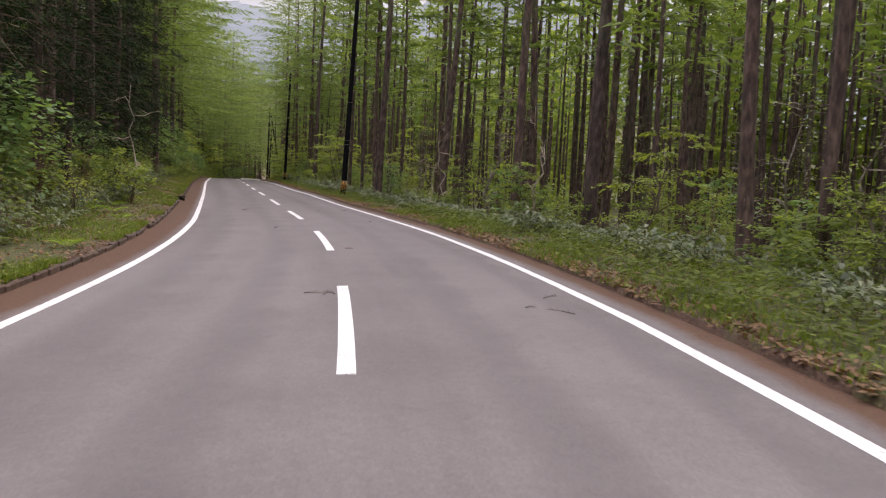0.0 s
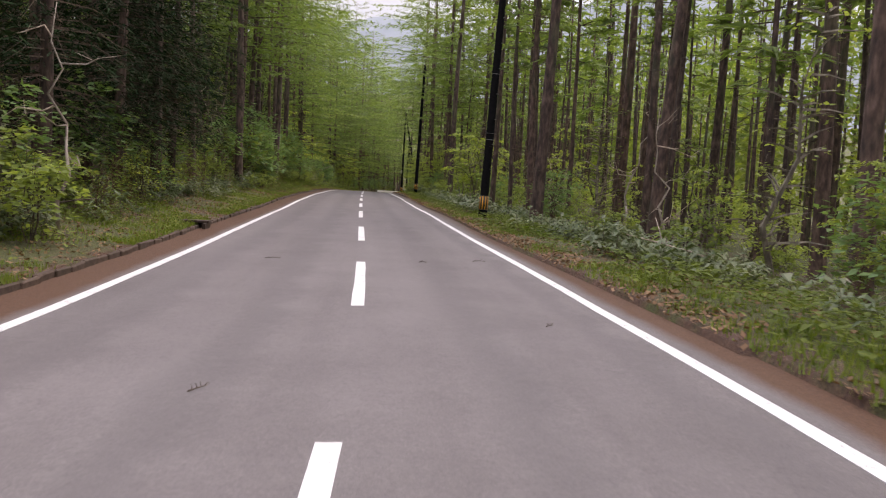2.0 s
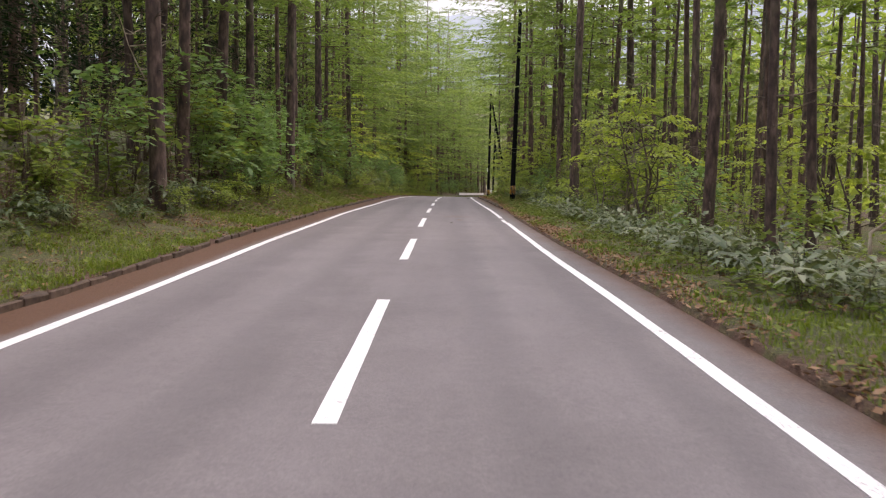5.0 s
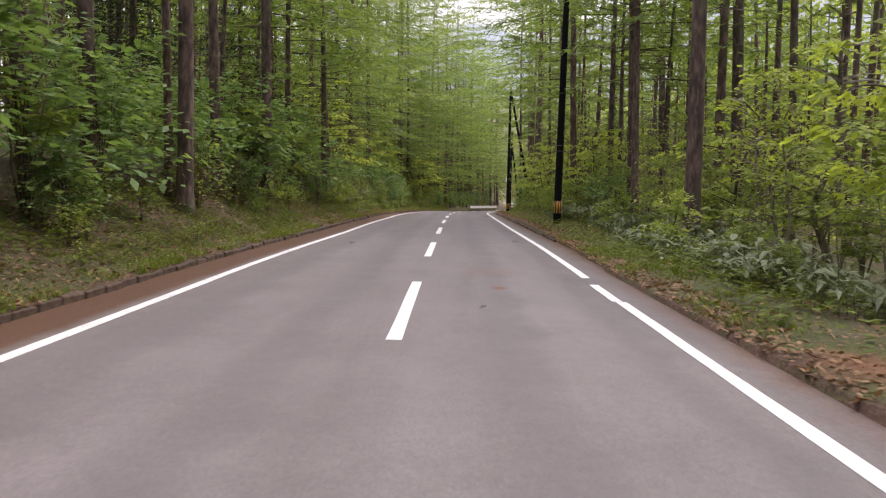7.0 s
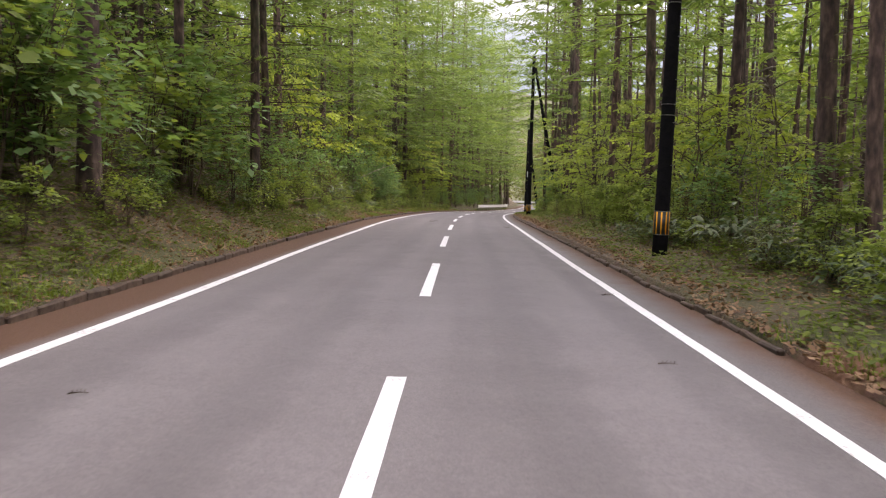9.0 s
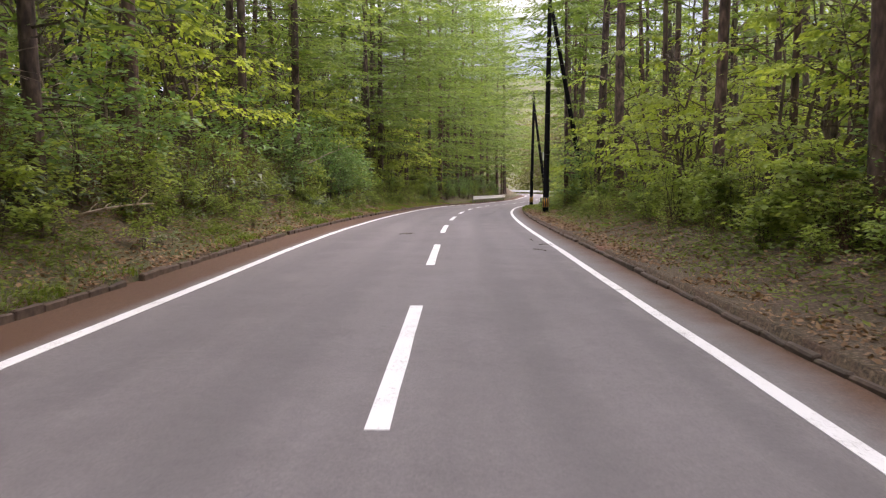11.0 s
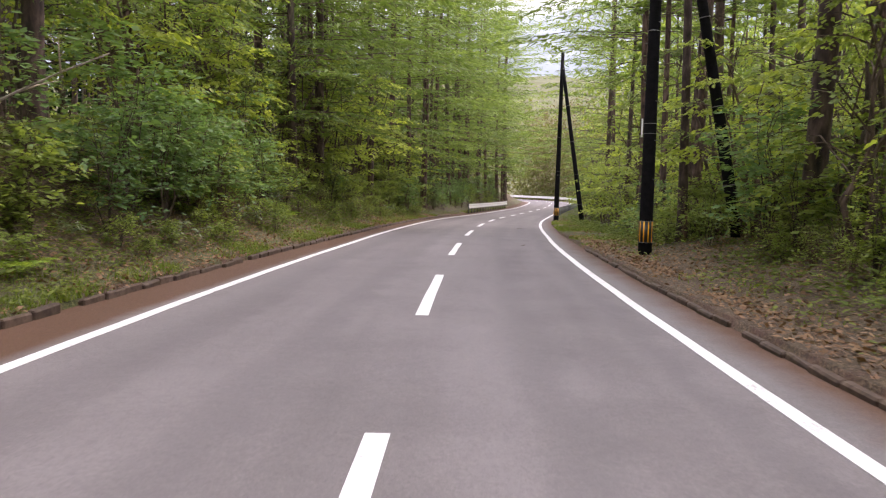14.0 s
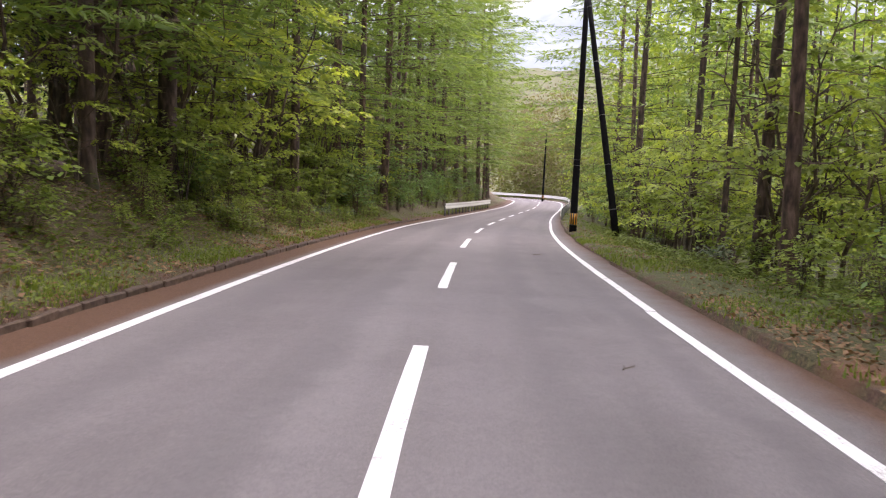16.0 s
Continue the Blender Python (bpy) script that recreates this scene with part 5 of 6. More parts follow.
def add_joined(pr, m, stems=True):
    """Adds a shrub far from the road to the joined thickets."""
    for ch in pr.children:
        if not stems and ch.name.startswith("branchwork"):
            continue
        me = ch.data
        co = np.empty(len(me.vertices) * 3)
        me.vertices.foreach_get("co", co)
        mm = np.array(m)
        co = co.reshape(-1, 3) @ mm[:3, :3].T + mm[:3, 3]
        b_ = thick.setdefault((ch.name.split(".")[0], me.materials[0].name), Builder())
        size = np.empty(len(me.polygons), int)
        me.polygons.foreach_get("loop_total", size)
        loops = np.empty(len(me.loops), int)
        me.loops.foreach_get("vertex_index", loops)
        if ch.name.startswith("foliage"):
            # every second leaf, a little larger
            leaf = co.reshape(-1, 4, 3)[::2]
            b_.quads(leaf[:, :1] + (leaf - leaf[:, :1]) * 1.3)
            continue
        b_.v.append(co)
        b_.f.extend(map(tuple, (loops.reshape(-1, 4) + b_.n).tolist()) if (size == 4).all() else [tuple(int(i) + b_.n for i in p.vertices) for p in me.polygons])
        b_.n += len(co)


def scatter(protos, count, s_rng, a_rng, sc, clear=5.6, sink=0.05):
    for k in range(count):
        s_, a_ = g.uniform(*s_rng), g.uniform(*a_rng)
        x, y = at(s_, a_)
        if abs(where(x, y)[1][0]) < clear or any(-7.5 < s_ - ps < 0.9 and abs(a_ - pa) < 1.0 for ps, pa in pole_spots) or (-2.2 < s_ - log_s < 0.5 and -0.7 < a_ - log_a < 1.8):
            continue
        k_, size_, turn_ = int(g.integers(0, 99)), g.uniform(*sc), g.uniform(0, 360)
        pr = protos[k_ % len(protos)]
        if (abs(a_) > 8.0 and pr.name.startswith("shrub") and g.uniform() < 0.65) or (abs(a_) > 12 and g.uniform() < 0.45):
            continue
        if pr.name.startswith("shrub") and pr.name in used and (abs(a_) > 6.6 or s_ > 150 or size_ < 0.42):
            add_joined(pr, pose(float(x), float(y), float(ground_at(x, y)[0]) - sink, 0, 0, turn_) @ Matrix.Scale(size_, 4), abs(a_) < 7.5)
        else:
            plant(protos, k_, float(x), float(y), size_, sink, turn_)


pole_spots = [(float(v[0][0]), float(v[1][0])) for v in (where(*p) for p in ((-5.65, 47.5), (-17.21, 91.66), (-27.79, 133.46), (-34.1, 164.8)))]
log_s, log_a = (float(v[0]) for v in where(-41.28, 141.99))
green, yellow = sap[:3], sap[3:]
scatter(sasa, 20, (98, 118), (-7.6, -6.2), (0.7, 1.1), 6.1, 0.02)
scatter(scrub, 44, (98, 124), (-8.2, -5.9), (0.7, 1.2), 5.8)
scatter([bush[0], bush[4], bush[1], bush[3]], 60, (2, 62), (7.1, 11.5), (0.55, 0.95), 7.0)
scatter([bush[3], bush[4]], 22, (12, 46), (-10.5, -7.2), (0.9, 1.3), 7.0)
for s_, a_, k_, sc_ in ((15, 8.8, 0, 0.7), (29, 8.6, 1, 0.55), (23, 8.2, 0, 0.5)):
    plant(yellow, k_, float(at(s_, a_)[0]), float(at(s_, a_)[1]), sc_)
low_mix_r = [bush[0], bush[1], scrub[0], bush[4]]
scatter([bush[3], bush[4], bush[3]], 14, (64, 94), (-7.6, -6.5), (1.0, 1.4), 6.4)
scatter(low_mix_r, 24, (64, 92), (5.2, 7.0), (0.4, 0.75), 5.1)
scatter(sasa, 34, (58, 92), (4.9, 6.8), (0.55, 0.95), 4.8, 0.02)
scatter(green, 10, (64, 92), (7.0, 9.5), (0.5, 0.8), 6.8)
scatter([bush[0], bush[3], bush[4]], 36, (158, 216), (-6.8, -5.3), (0.55, 0.95), 5.2)
scatter([scrub[0], bush[1], scrub[1], bush[2]], 30, (8, 58), (-7.8, -6.1), (0.6, 1.0), 6.0)
scatter(thin, 30, (-2, 112), (7.6, 20), (0.6, 1.1), 7.4)
scatter(thin, 18, (20, 150), (-16, -8), (0.6, 1.1), 7.6)
scatter(sasa, 40, (8, 58), (-6.8, -5.7), (0.5, 0.85), 5.6, 0.02)
low_mix = [bush[0], bush[1], scrub[0], bush[1], scrub[1]]
scatter(low_mix, 40, (92, 143), (5.3, 6.6), (0.35, 0.6), 5.1)
scatter([bush[0], scrub[0], bush[4], bush[0], scrub[1]], 70, (90, 143), (5.6, 7.3), (0.5, 0.9), 5.4)
scatter(low_mix, 40, (56, 165), (-7.0, -5.6), (0.5, 0.8), 5.5)
scatter(ferns, 12, (32, 47), (4.6, 5.5), (0.6, 1.0), 4.5, 0.0)
scatter(yellow, 12, (92, 144), (6.8, 9.5), (0.6, 0.95), 6.6)
scatter(green, 14, (146, 178), (6.4, 10), (0.8, 1.2), 6.2)
scatter(bush[:2], 46, (60, 168), (-6.3, -4.9), (0.25, 0.5), 4.8)
scatter(sasa, 26, (90, 168), (-6.4, -5.2), (0.4, 0.7), 5.1, 0.02)
# right of the road: low bamboo grass, then an open understorey
scatter(sasa, 60, (-2, 26), (5.0, 7.2), (0.5, 0.85), 4.9, 0.02)
scatter(sasa, 100, (24, 58), (4.6, 6.6), (0.55, 0.95), 4.5, 0.02)
scatter(sap[:3], 14, (4, 60), (7.2, 10), (0.45, 0.75), 7.0)
scatter(scrub, 12, (0, 60), (7, 11), (0.6, 1.0), 6.8)
scatter(sasa, 40, (58, 94), (5.2, 7.8), (0.7, 1.1), 5.1, 0.02)
scatter(sasa, 18, (92, 165), (6.4, 8.8), (0.6, 0.95), 6.2, 0.02)
scatter(bush, 26, (-2, 64), (6.8, 12), (0.6, 1.05), 6.6)
scatter(sap, 16, (-2, 64), (8.5, 16), (0.6, 1.0), 8)
scatter(sap, 20, (0, 110), (14, 34), (0.9, 1.6), 12)
scatter(bush, 34, (62, 122), (5.9, 10), (0.6, 1.0), 5.8)
scatter(green, 14, (60, 92), (6.6, 12), (0.6, 1.0), 6.4)
scatter(yellow, 14, (92, 134), (6.6, 9.5), (0.7, 1.05), 6.5)
scatter(sap, 12, (92, 134), (9, 14), (0.8, 1.1), 6.8)
scatter(bush, 26, (92, 134), (6.3, 8.5), (0.7, 1.1), 6.2)
scatter(sap, 12, (62, 92), (6.6, 10), (0.7, 1.0), 6.4)
scatter(bush, 26, (136, 215), (5.6, 9), (0.6, 1.0), 5.4)
scatter(yellow, 18, (134, 170), (6.8, 12), (0.8, 1.15), 6.6)
scatter(yellow, 20, (168, 236), (5.8, 13), (0.9, 1.3), 5.8)
scatter(sap, 14, (120, 220), (15, 34), (1.0, 1.6), 12)
# left of the road: verge, then shrubs climbing the bank
scatter(sasa, 70, (0, 62), (-8.5, -6.2), (0.6, 1.0), 6.1, 0.02)
scatter([bush[2], scrub[0], bush[4], scrub[1]], 30, (2, 58), (-11, -7.2), (0.8, 1.2), 7.0)
scatter(scrub, 46, (10, 150), (-9.0, -6.3), (0.8, 1.4), 6.2)
scatter(scrub, 24, (92, 160), (6.6, 10), (0.8, 1.3), 6.4)
scatter(bush, 30, (92, 142), (6.2, 8.2), (0.6, 1.1), 6.0)
scatter(sasa, 40, (62, 125), (-9.0, -6.9), (0.6, 1.0), 6.7, 0.02)
scatter(bush, 12, (0, 58), (-10, -6.8), (0.6, 1.0), 6.6)
tall = [bush[0], bush[3], bush[4], bush[3]]
for s_ in np.concatenate([np.arange(92, 104, 2.6), np.arange(104, 122, 5.0), np.arange(122, 176, 2.3)]):
    scatter(tall if s_ < 134 else [bush[0], bush[4], bush[1]], 1, (s_, s_ + 1.9), (-6.7, -5.8), (0.6, 1.0), 5.7)
for s_ in np.arange(54, 93, 2.6):
    scatter([bush[3], bush[3], bush[4]], 1, (s_, s_ + 2.6), (-7.8, -7.0), (1.2, 1.6), 6.9)
for s_ in np.arange(54, 172, 3.0):
    scatter(tall if s_ < 134 else [bush[0], bush[4]], 1, (s_, s_ + 3.0), (-9.2, -7.2), (0.9, 1.3), 7.0)
scatter(bush, 30, (56, 150), (-6.6, -5.8), (0.45, 0.75), 5.7)
scatter(tall, 30, (165, 232), (-8.5, -6.2), (0.8, 1.2), 6)
scatter(green, 12, (2, 60), (-15, -8.5), (0.5, 0.9), 8)
scatter(sap, 22, (56, 140), (-15, -9), (0.6, 1.0), 8)
scatter(yellow, 14, (116, 168), (-12, -8.0), (0.8, 1.2), 7.5)
scatter(yellow, 12, (165, 228), (-12, -7.0), (0.9, 1.3), 6.5)
scatter(yellow, 16, (134, 172), (-9.5, -7.0), (0.9, 1.3), 6.8)
scatter(yellow, 14, (138, 174), (-8.0, -6.4), (0.6, 0.95), 6.2)
scatter(yellow, 12, (106, 134), (-11, -7.6), (0.9, 1.3), 7.2)
for s_, a_, k_, sc_ in ((147, -7.4, 0, 1.1), (150, -7.0, 1, 1.3), (154, -6.8, 0, 1.2), (158, -7.2, 1, 1.3), (162, -7.0, 0, 1.2)):
    plant(yellow, k_, float(at(s_, a_)[0]), float(at(s_, a_)[1]), sc_)
scatter([bush[1], bush[0], scrub[0], bush[1]], 60, (120, 168), (-6.4, -5.0), (0.3, 0.6), 4.9)
scatter([bush[0], bush[4], bush[1]], 34, (137, 172), (-7.6, -5.9), (0.7, 1.15), 5.8)
scatter(yellow[:2], 12, (136, 170), (-7.5, -6.4), (0.4, 0.6), 6.2)
scatter([bush[0], bush[4], bush[3]], 14, (123, 138), (-7.2, -6.0), (0.8, 1.2), 5.9)
scatter(yellow, 9, (94, 128), (6.3, 8.6), (0.75, 1.1), 6.1)
scatter(yellow, 10, (144, 176), (6.6, 9.0), (0.75, 1.1), 6.2)
scatter(sap, 16, (60, 170), (-32, -15), (0.9, 1.5), 12)
scatter(ferns, 14, (2, 30), (-6.4, -4.8), (0.6, 1.0), 4.7, 0.0)
scatter(ferns, 14, (90, 150), (-8.0, -5.0), (0.6, 1.0), 4.8, 0.0)
scatter(ferns, 8, (60, 150), (4.6, 6.5), (0.5, 0.8), 4.5, 0.0)

for s_, a_, k_, sc_ in ((76, 8.4, 0, 1.0), (80, 10.2, 1, 1.1), (122, 9.4, 0, 1.0), (126, 10.4, 1, 1.1), (132, -8.6, 0, 1.1), (137, -8.2, 1, 1.1)):
    plant(yellow, k_, float(at(s_, a_)[0]), float(at(s_, a_)[1]), sc_)
for (kind_, mat_), b_ in thick.items():
    words = "joined bare stems and twigs of the roadside thicket" if kind_ == "branchwork" else "dense green leaves of the roadside thicket"
    tagged(new("thicket_stems" if kind_ == "branchwork" else "thicket_leaves", b_.mesh("thicket", bpy.data.materials[mat_])), words, "undergrowth", kind="stuff")

# bleached dead saplings
def dead_sapling(x, y, size, turn, lean, seed, label):
    q = np.random.default_rng(seed)
    root = tagged(new("dead_sapling"), label, "dead tree", "dead saplings")
    root.matrix_basis = pose(x, y, float(ground_at(x, y)[0]), lean, 0, turn) @ Matrix.Scale(size, 4)
    b_ = Builder()
    rise = np.array((-0.1, 0.5, 0.9, 1.3, 1.7, 2.1, 2.5, 2.9, 3.5))
    path = np.stack([q.normal(0, 0.12, 9), q.normal(0, 0.12, 9), rise], axis=1)
    path[:2, :2] *= 0.3
    b_.tube(path, np.linspace(0.036, 0.007, 9), 6)
    part("stem", b_.mesh("stem", DEADWOOD, True), root)
    for _ in range(6):
        h_ = q.uniform(0.9, 3.2)
        p_ = np.array([np.interp(h_, path[:, 2], path[:, k]) for k in range(3)])
        a_, ln = q.uniform(0, 6.283), q.uniform(0.4, 1.0)
        d_ = np.array((math.cos(a_) * ln, math.sin(a_) * ln, q.uniform(-0.4, 0.6) * ln))
        e_ = p_ + d_ + (0, 0, q.uniform(-0.2, 0.4))
        b_ = Builder()
        b_.tube([p_, p_ + d_ * 0.3 + q.normal(0, 0.07, 3), p_ + d_ * 0.65 + q.normal(0, 0.09, 3), e_], [0.017, 0.012, 0.008, 0.003], 5)
        b_.tube([p_ + d_ * 0.5, p_ + d_ * 0.5 + q.normal(0, 0.18, 3)], [0.008, 0.002], 4)
        part("twig", b_.mesh("twig", DEADWOOD, True), root)


plant(bush, 0, -11.0, 29.6, 1.0)
plant(bush, 4, -11.9, 30.3, 0.9)
dead_sapling(-11.6, 31.2, 1.2, 0, 0, 801, "bleached leafless sapling with crooked twigs")
for k, (s_, a_, size_, lean_) in enumerate(((22, 8.2, 1.3, 14), (31, 7.6, 1.1, -10), (38, 8.6, 1.4, 12), (45, 8.0, 1.0, 20), (52, 9.0, 1.3, -16), (66, -8.6, 1.7, 30), (70, -8.4, 1.1, 18), (104, -7.8, 1.0, -22), (113, -8.4, 1.2, 15), (121, 8.6, 1.2, 12))):
    x, y = at(s_, a_)
    dead_sapling(float(x), float(y), size_, 70 * k, lean_, 810 + k, "leaning grey leafless sapling between the trunks")


def fallen_branch(x, y, z, length, turn, mat, label, seed, rise=0.0, r=0.03):
    q = np.random.default_rng(seed)
    root = tagged(new("fallen_branch"), label, "branch", "fallen branches")
    root.matrix_basis = pose(x, y, z, 0, -rise, turn)
    k = np.linspace(0, 1, 6)
    path = np.stack([k * length, 0.08 * length * np.sin(k * 3 + q.uniform(0, 3)), 0.05 * length * np.sin(k * 2.5)], axis=1)
    b_ = Builder()
    b_.tube(path, np.linspace(r, r * 0.3, 6), 6)
    part("limb", b_.mesh("limb", mat, True), root)
    for j in range(4):
        p = path[1 + j]
        d = np.array((q.uniform(0.2, 0.6), q.choice((-1, 1)) * q.uniform(0.3, 0.7), q.uniform(0.0, 0.4))) * length * 0.3
        b_ = Builder()
        b_.tube([p, p + d * 0.5 + (0, 0, 0.02), p + d], [r * 0.5, r * 0.35, r * 0.1], 5)
        part("twig", b_.mesh("twig", mat, True), root)
    return root


for k, (s_, a_, ln, tn, mat, rise) in enumerate(((28, -7.0, 1.8, 40, TWIG, 12), (33, -6.4, 1.5, 160, TWIG, 8), (134, -8.6, 3.2, 60, DEADWOOD, 22), (67, 7.4, 1.6, 200, TWIG, 12),
                                             (69, -7.2, 2.4, 120, DEADWOOD, 15), (25, 8.0, 3.5, 170, DEADWOOD, 14), (110, -7.2, 2.0, 30, TWIG, 10), (106, -6.6, 1.6, 150, DEADWOOD, 6), (113, -6.4, 1.3, 60, TWIG, 5), (100, -6.3, 1.5, 20, DEADWOOD, 8), (146, -6.2, 1.6, 100, TWIG, 6), (128, 7.0, 2.2, 20, DEADWOOD, 5), (121, -7.4, 3.6, 20, DEADWOOD, 24), (119.5, -7.2, 2.6, 100, DEADWOOD, 14))):
    x, y = at(s_, a_)
    fallen_branch(float(x), float(y), float(terrain(s_, a_)[0]) + 0.05, ln, tn, mat, "broken branch lying in the undergrowth", 600 + k, rise)


def cut_log(x, y, length, r, turn):
    root = tagged(new("cut_log"), "short dark log with pale sawn ends lying on the bank", "log")
    root.matrix_basis = pose(x, y, float(ground_at(x, y)[0]) + r * 0.9, 0, 4, turn)
    b_ = Builder()
    k = np.linspace(-0.5, 0.5, 6) * length
    b_.tube(np.stack([k, 0.02 * np.sin(k * 5), 0 * k], axis=1), r * (1 + 0.05 * np.sin(k * 9)), 14)
    part("log_bark", b_.mesh("log_bark", BARK, True), root)
    for sg in (-1, 1):
        e_ = Builder()
        x0 = sg * length * 0.5
        e_.tube([(x0 - sg * 0.01, 0, 0), (x0 + sg * 0.012, 0, 0)], [r * 0.9, r * 0.88], 14)
        part("sawn_end", e_.mesh("sawn_end", DEADWOOD), root, "pale sawn end")
    return root


cut_log(-41.28, 141.99, 0.8, 0.16, 64)
# twigs and tufts dropped on the asphalt
for k, (s_, a_, ln, tn) in enumerate(((4.64, -0.5, 0.5, 0), (4.44, -0.25, 0.45, 70), (4.5, -0.1, 0.3, 150), (3.87, 2.45, 0.5, 50), (3.2, 2.05, 0.25, 20), (2.73, 2.5, 0.6, 160), (10.7, 0.3, 0.3, 5),
                                      (16.5, -1.0, 0.35, 80), (25.7, -1.66, 0.5, 20), (25.9, 2.0, 0.4, 5), (25.5, 1.0, 0.25, 0), (19.1, 1.9, 0.2, 60), (62.5, 0.9, 0.25, 70), (76.1, 2.2, 0.3, 0), (80.9, 2.5, 0.35, 10),
                                      (74.5, -2.2, 0.25, 30), (109.3, -1.2, 0.8, 12), (109.2, -1.0, 0.4, 60), (105.4, 2.4, 0.6, 5), (103.6, 2.4, 0.4, 140), (103.8, 2.3, 0.4, 160), (107, 2.4, 0.3, 130), (134.5, 1.8, 0.3, 60), (148.7, 1.85, 0.4, 20))):
    x, y = at(s_, a_)
    fallen_branch(float(x), float(y), float(road_level(s_, a_)) + 0.012, ln * 0.55, tn, TWIG, "small dry twig lying on the asphalt", 650 + k, 0, 0.006)


# ---- grass, herbs and fallen leaves ----
def carpet(name, label, category, bands, mat, kind_of, seed):
    q = np.random.default_rng(seed)
    b_ = Builder()
    for s_lo, s_hi, a_lo, a_hi, dens in bands:
        n = int((s_hi - s_lo) * abs(a_hi - a_lo) * dens)
        s_, a_ = q.uniform(s_lo, s_hi, n), q.uniform(a_lo, a_hi, n)
        edge_a = kerb_l(s_) - 0.04 if a_lo < 0 else kerb_r(s_) + 0.04
        a_ = np.minimum(a_, edge_a - np.abs(q.normal(0, 0.15, n))) if a_lo < 0 else np.maximum(a_, edge_a + np.abs(q.normal(0, 0.15, n)))
        x, y = at(s_, a_)
        patchy = wave(x * 1.3 + 3, y * 1.3) + 0.8 * wave(x * 0.4, y * 0.4 + 2) + q.normal(0, 0.2, n)
        ok = (patchy > (-0.35 if kind_of == "cover" else 0.0)) if kind_of != "litter" else (patchy < 0.55)
        if kind_of == "cover":
            for ps, pa in pole_spots:
                ok &= ~((np.abs(s_ - ps) < 2.5) & (np.abs(a_ - pa) < 0.7))
        s_, a_, x, y = s_[ok], a_[ok], x[ok], y[ok]
        n = len(s_)
        z = terrain(s_, a_)
        base = np.stack([x, y, z - 0.01], axis=1)
        az = q.uniform(0, 6.283, n)
        d = np.stack([np.cos(az), np.sin(az), 0 * az], axis=1)
        sd = np.stack([-np.sin(az), np.cos(az), 0 * az], axis=1)
        if kind_of == "grass":
            h = q.uniform(0.04, 0.15, n)[:, None] * (0.6 + 0.5 * (wave(x, y)[:, None] + 1) * 0.5)
            wd = q.uniform(0.006, 0.014, n)[:, None]
            lean = q.uniform(0.1, 0.8, n)[:, None]
            b_.tris(np.stack([base - sd * wd, base + sd * wd, base + d * h * lean + np.array((0, 0, 1.0)) * h], axis=1))
        elif kind_of == "herb":
            ln = q.uniform(0.05, 0.13, n)
            w = unit(d + np.stack([0 * az, 0 * az, q.uniform(-0.1, 0.7, n)], axis=1))
            b_.leaves(base + np.stack([0 * az, 0 * az, q.uniform(0.02, 0.14, n)], axis=1), w, sd, ln, ln * 0.6, 0.15)
        elif kind_of == "cover":
            ln = q.uniform(0.07, 0.19, n)
            w = unit(d + np.stack([0 * az, 0 * az, q.uniform(-0.2, 0.5, n)], axis=1))
            b_.leaves(base + np.stack([0 * az, 0 * az, q.uniform(0.04, 0.34, n)], axis=1), w, sd, ln, ln * q.uniform(0.4, 0.65, n), 0.2)
        else:
            ln = q.uniform(0.04, 0.115, n)
            w = unit(d + np.stack([0 * az, 0 * az, q.normal(0, 0.35, n)], axis=1))
            s2 = unit(sd + np.stack([0 * az, 0 * az, q.normal(0, 0.45, n)], axis=1))
            b_.leaves(base + (0, 0, 0.025), w, s2, ln, ln * q.uniform(0.4, 0.7, n))
    return tagged(new(name, b_.mesh(name, mat)), label, category, kind="stuff")


carpet("grass", "short mixed grass along both verges", "grass", [(-3, 60, -6.4, -3.95, 330), (-3, 60, -4.6, -3.9, 260), (60, 170, -4.7, -3.95, 240), (-3, 76, 3.35, 4.4, 260), (60, 122, -5.6, -3.95, 170), (122, 165, -5.4, -3.95, 140), (165, 183, -5.2, -3.95, 40), (183, 218, -5.0, -3.95, 160), (-3, 80, 3.5, 5.2, 110),
                                                                (80, 140, 3.9, 6.5, 18), (132, 160, 3.35, 5.6, 240), (160, 230, 3.85, 5.6, 40)], GRASS, "grass", 71)
carpet("herbs", "small green weeds among the grass", "weeds", [(-3, 62, -8.5, -3.98, 55), (62, 122, -6.8, -3.98, 95), (122, 165, -6.6, -3.98, 70), (-3, 80, 3.45, 8, 45), (80, 160, 4.0, 7.5, 60)], HERB, "herb", 72)
carpet("ground_cover", "low leafy plants covering the bank", "weeds", [(0, 90, 3.75, 7.0, 75), (90, 142, 4.7, 7.6, 60), (142, 170, 4.8, 8.5, 80)], HERB, "cover", 74)
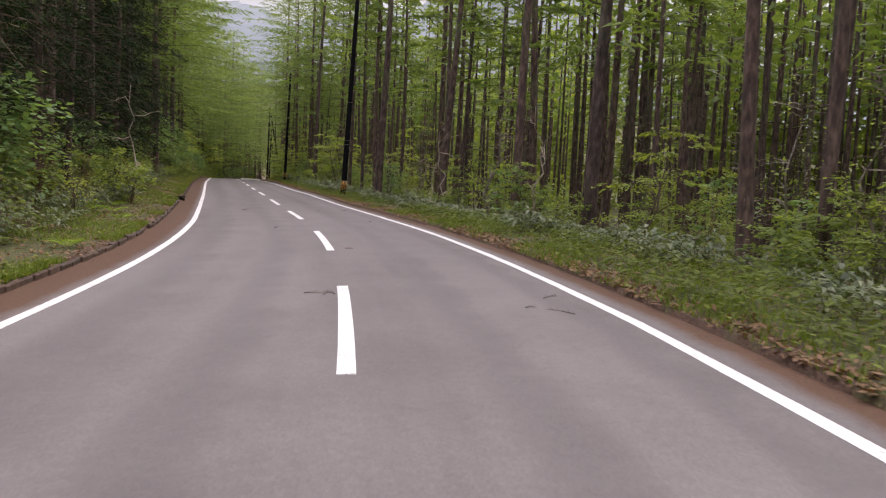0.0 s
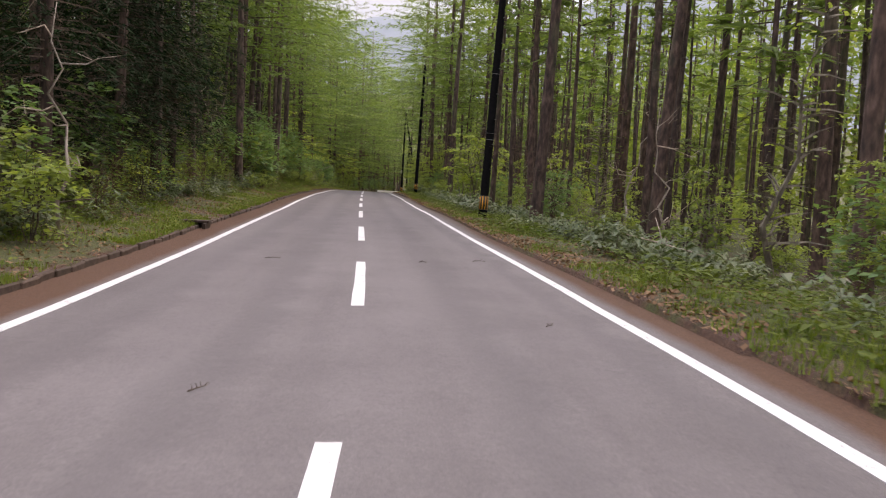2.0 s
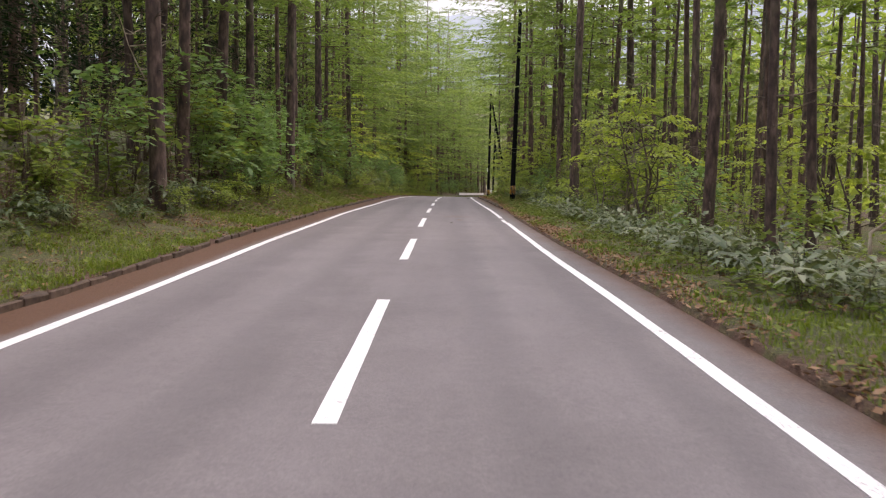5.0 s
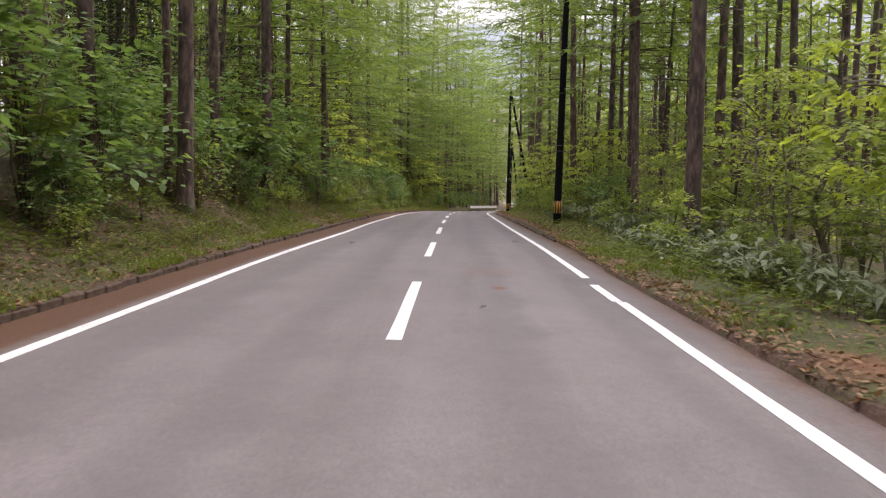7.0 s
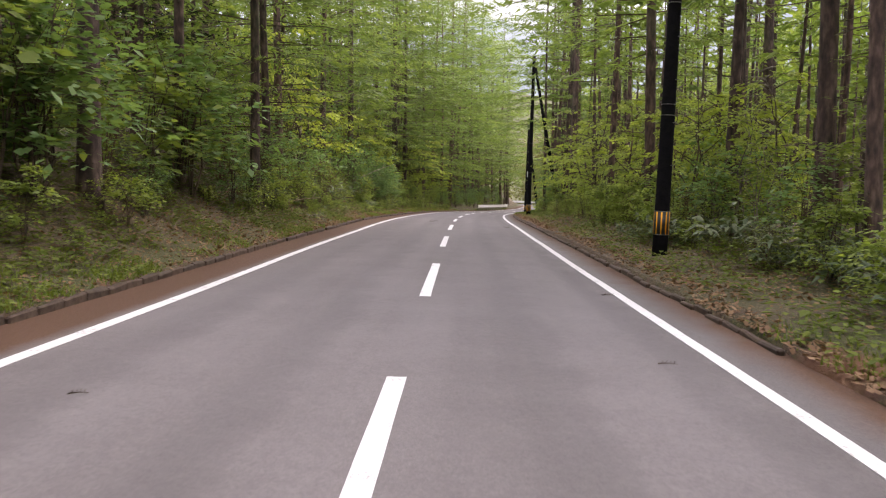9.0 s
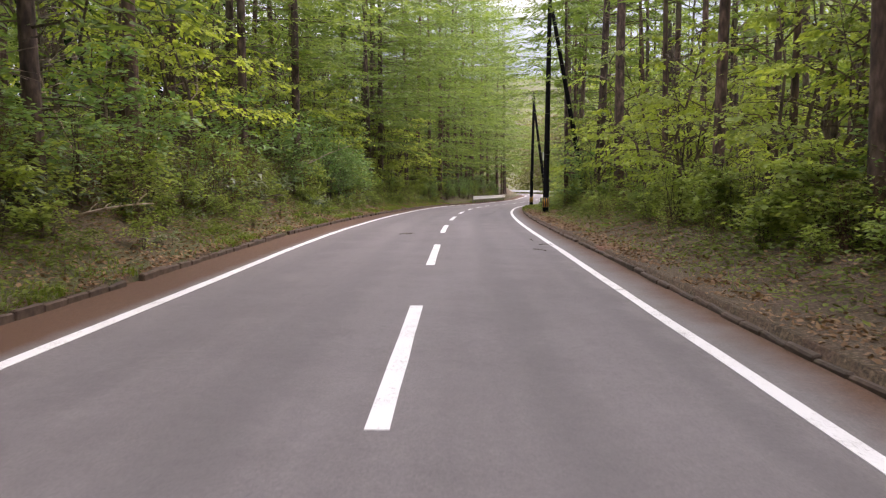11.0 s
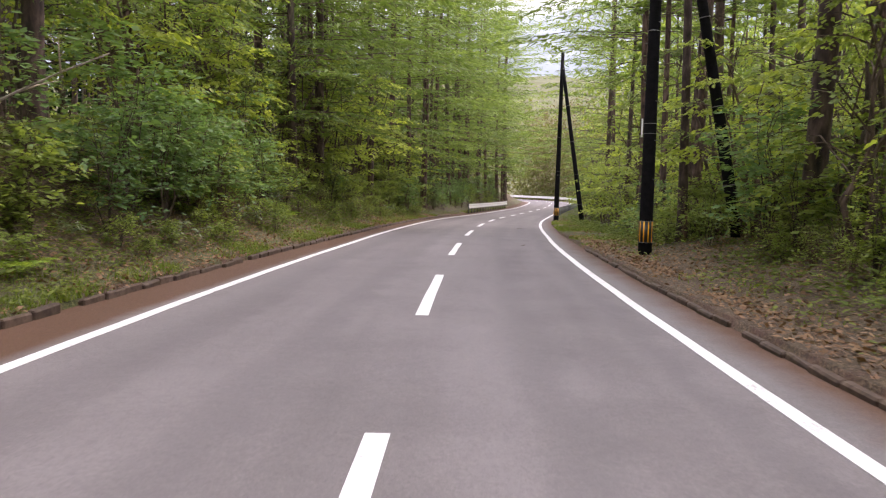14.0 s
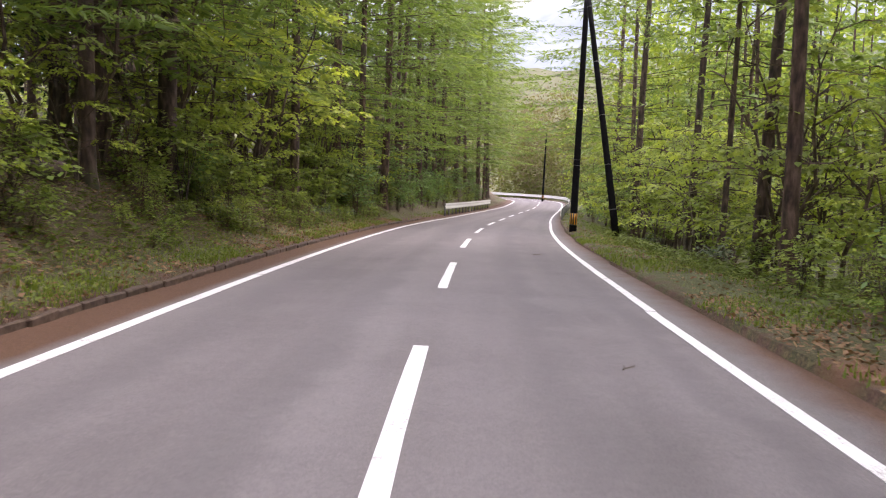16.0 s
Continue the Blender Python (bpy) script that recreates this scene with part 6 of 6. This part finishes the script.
carpet("ground_cover", "low dark leafy plants covering the bank", "weeds", [(60, 170, -8.0, -4.8, 95), (100, 170, -11, -8.0, 30), (8, 60, -8.5, -5.6, 50)], HERB, "cover", 75)
carpet("leaf_litter", "dry brown leaves strewn over the ground", "leaf litter", [(-3, 62, -8.5, -4.1, 60), (56, 84, -7.6, -4.0, 90), (84, 168, -7.0, -4.0, 150), (-3, 80, 3.25, 3.9, 230), (-3, 80, 3.8, 8, 30), (80, 138, 3.85, 7.2, 110), (80, 140, 3.6, 4.3, 170), (138, 170, 3.9, 8, 30)], LITTER, "litter", 73)

# ---- kerb stones, one by one ----


def kerb_stone(seed, length):
    q = np.random.default_rng(seed)
    bm = bmesh.new()
    bmesh.ops.create_cube(bm, size=1.0)
    bmesh.ops.scale(bm, vec=(0.09, length, 0.3), verts=bm.verts)
    for v in bm.verts:
        v.co.x += q.normal(0, 0.01)
        v.co.z += q.normal(0, 0.01)
    bmesh.ops.bevel(bm, geom=list(bm.edges), offset=0.018, segments=1, affect="EDGES")
    return bm_mesh("kerb_stone", bm, KERB)


STONES = [kerb_stone(700 + k, 0.592) for k in range(6)]


def kerb(name, label, s_lo, s_hi, across, off, top, drop):
    root = tagged(new(name), label, "kerb", kind="structure")
    for s_ in np.arange(s_lo, s_hi, 0.6):
        if rng.uniform() < drop:
            continue
        a_ = float(across(s_)) + off + rng.normal(0, 0.014)
        x, y = at(s_, a_)
        h = math.degrees(float(np.interp(s_, SS, HH)))
        st = new("kerb_stone", STONES[int(rng.integers(0, 6))])
        st.parent = root
        st.matrix_basis = pose(float(x), float(y), float(road_level(s_, a_)) + top - 0.15 + rng.normal(0, 0.008), rng.normal(0, 0.5), rng.normal(0, 1.5), h + rng.normal(0, 0.6))
    return root


kerb("kerb_left", "low weathered concrete kerb with moss and gaps", -4, 176, kerb_l, -0.03, 0.09, 0.03)
kerb("kerb_right", "low weathered concrete kerb half buried in leaves", 77, 133, kerb_r, 0.03, 0.06, 0.03)
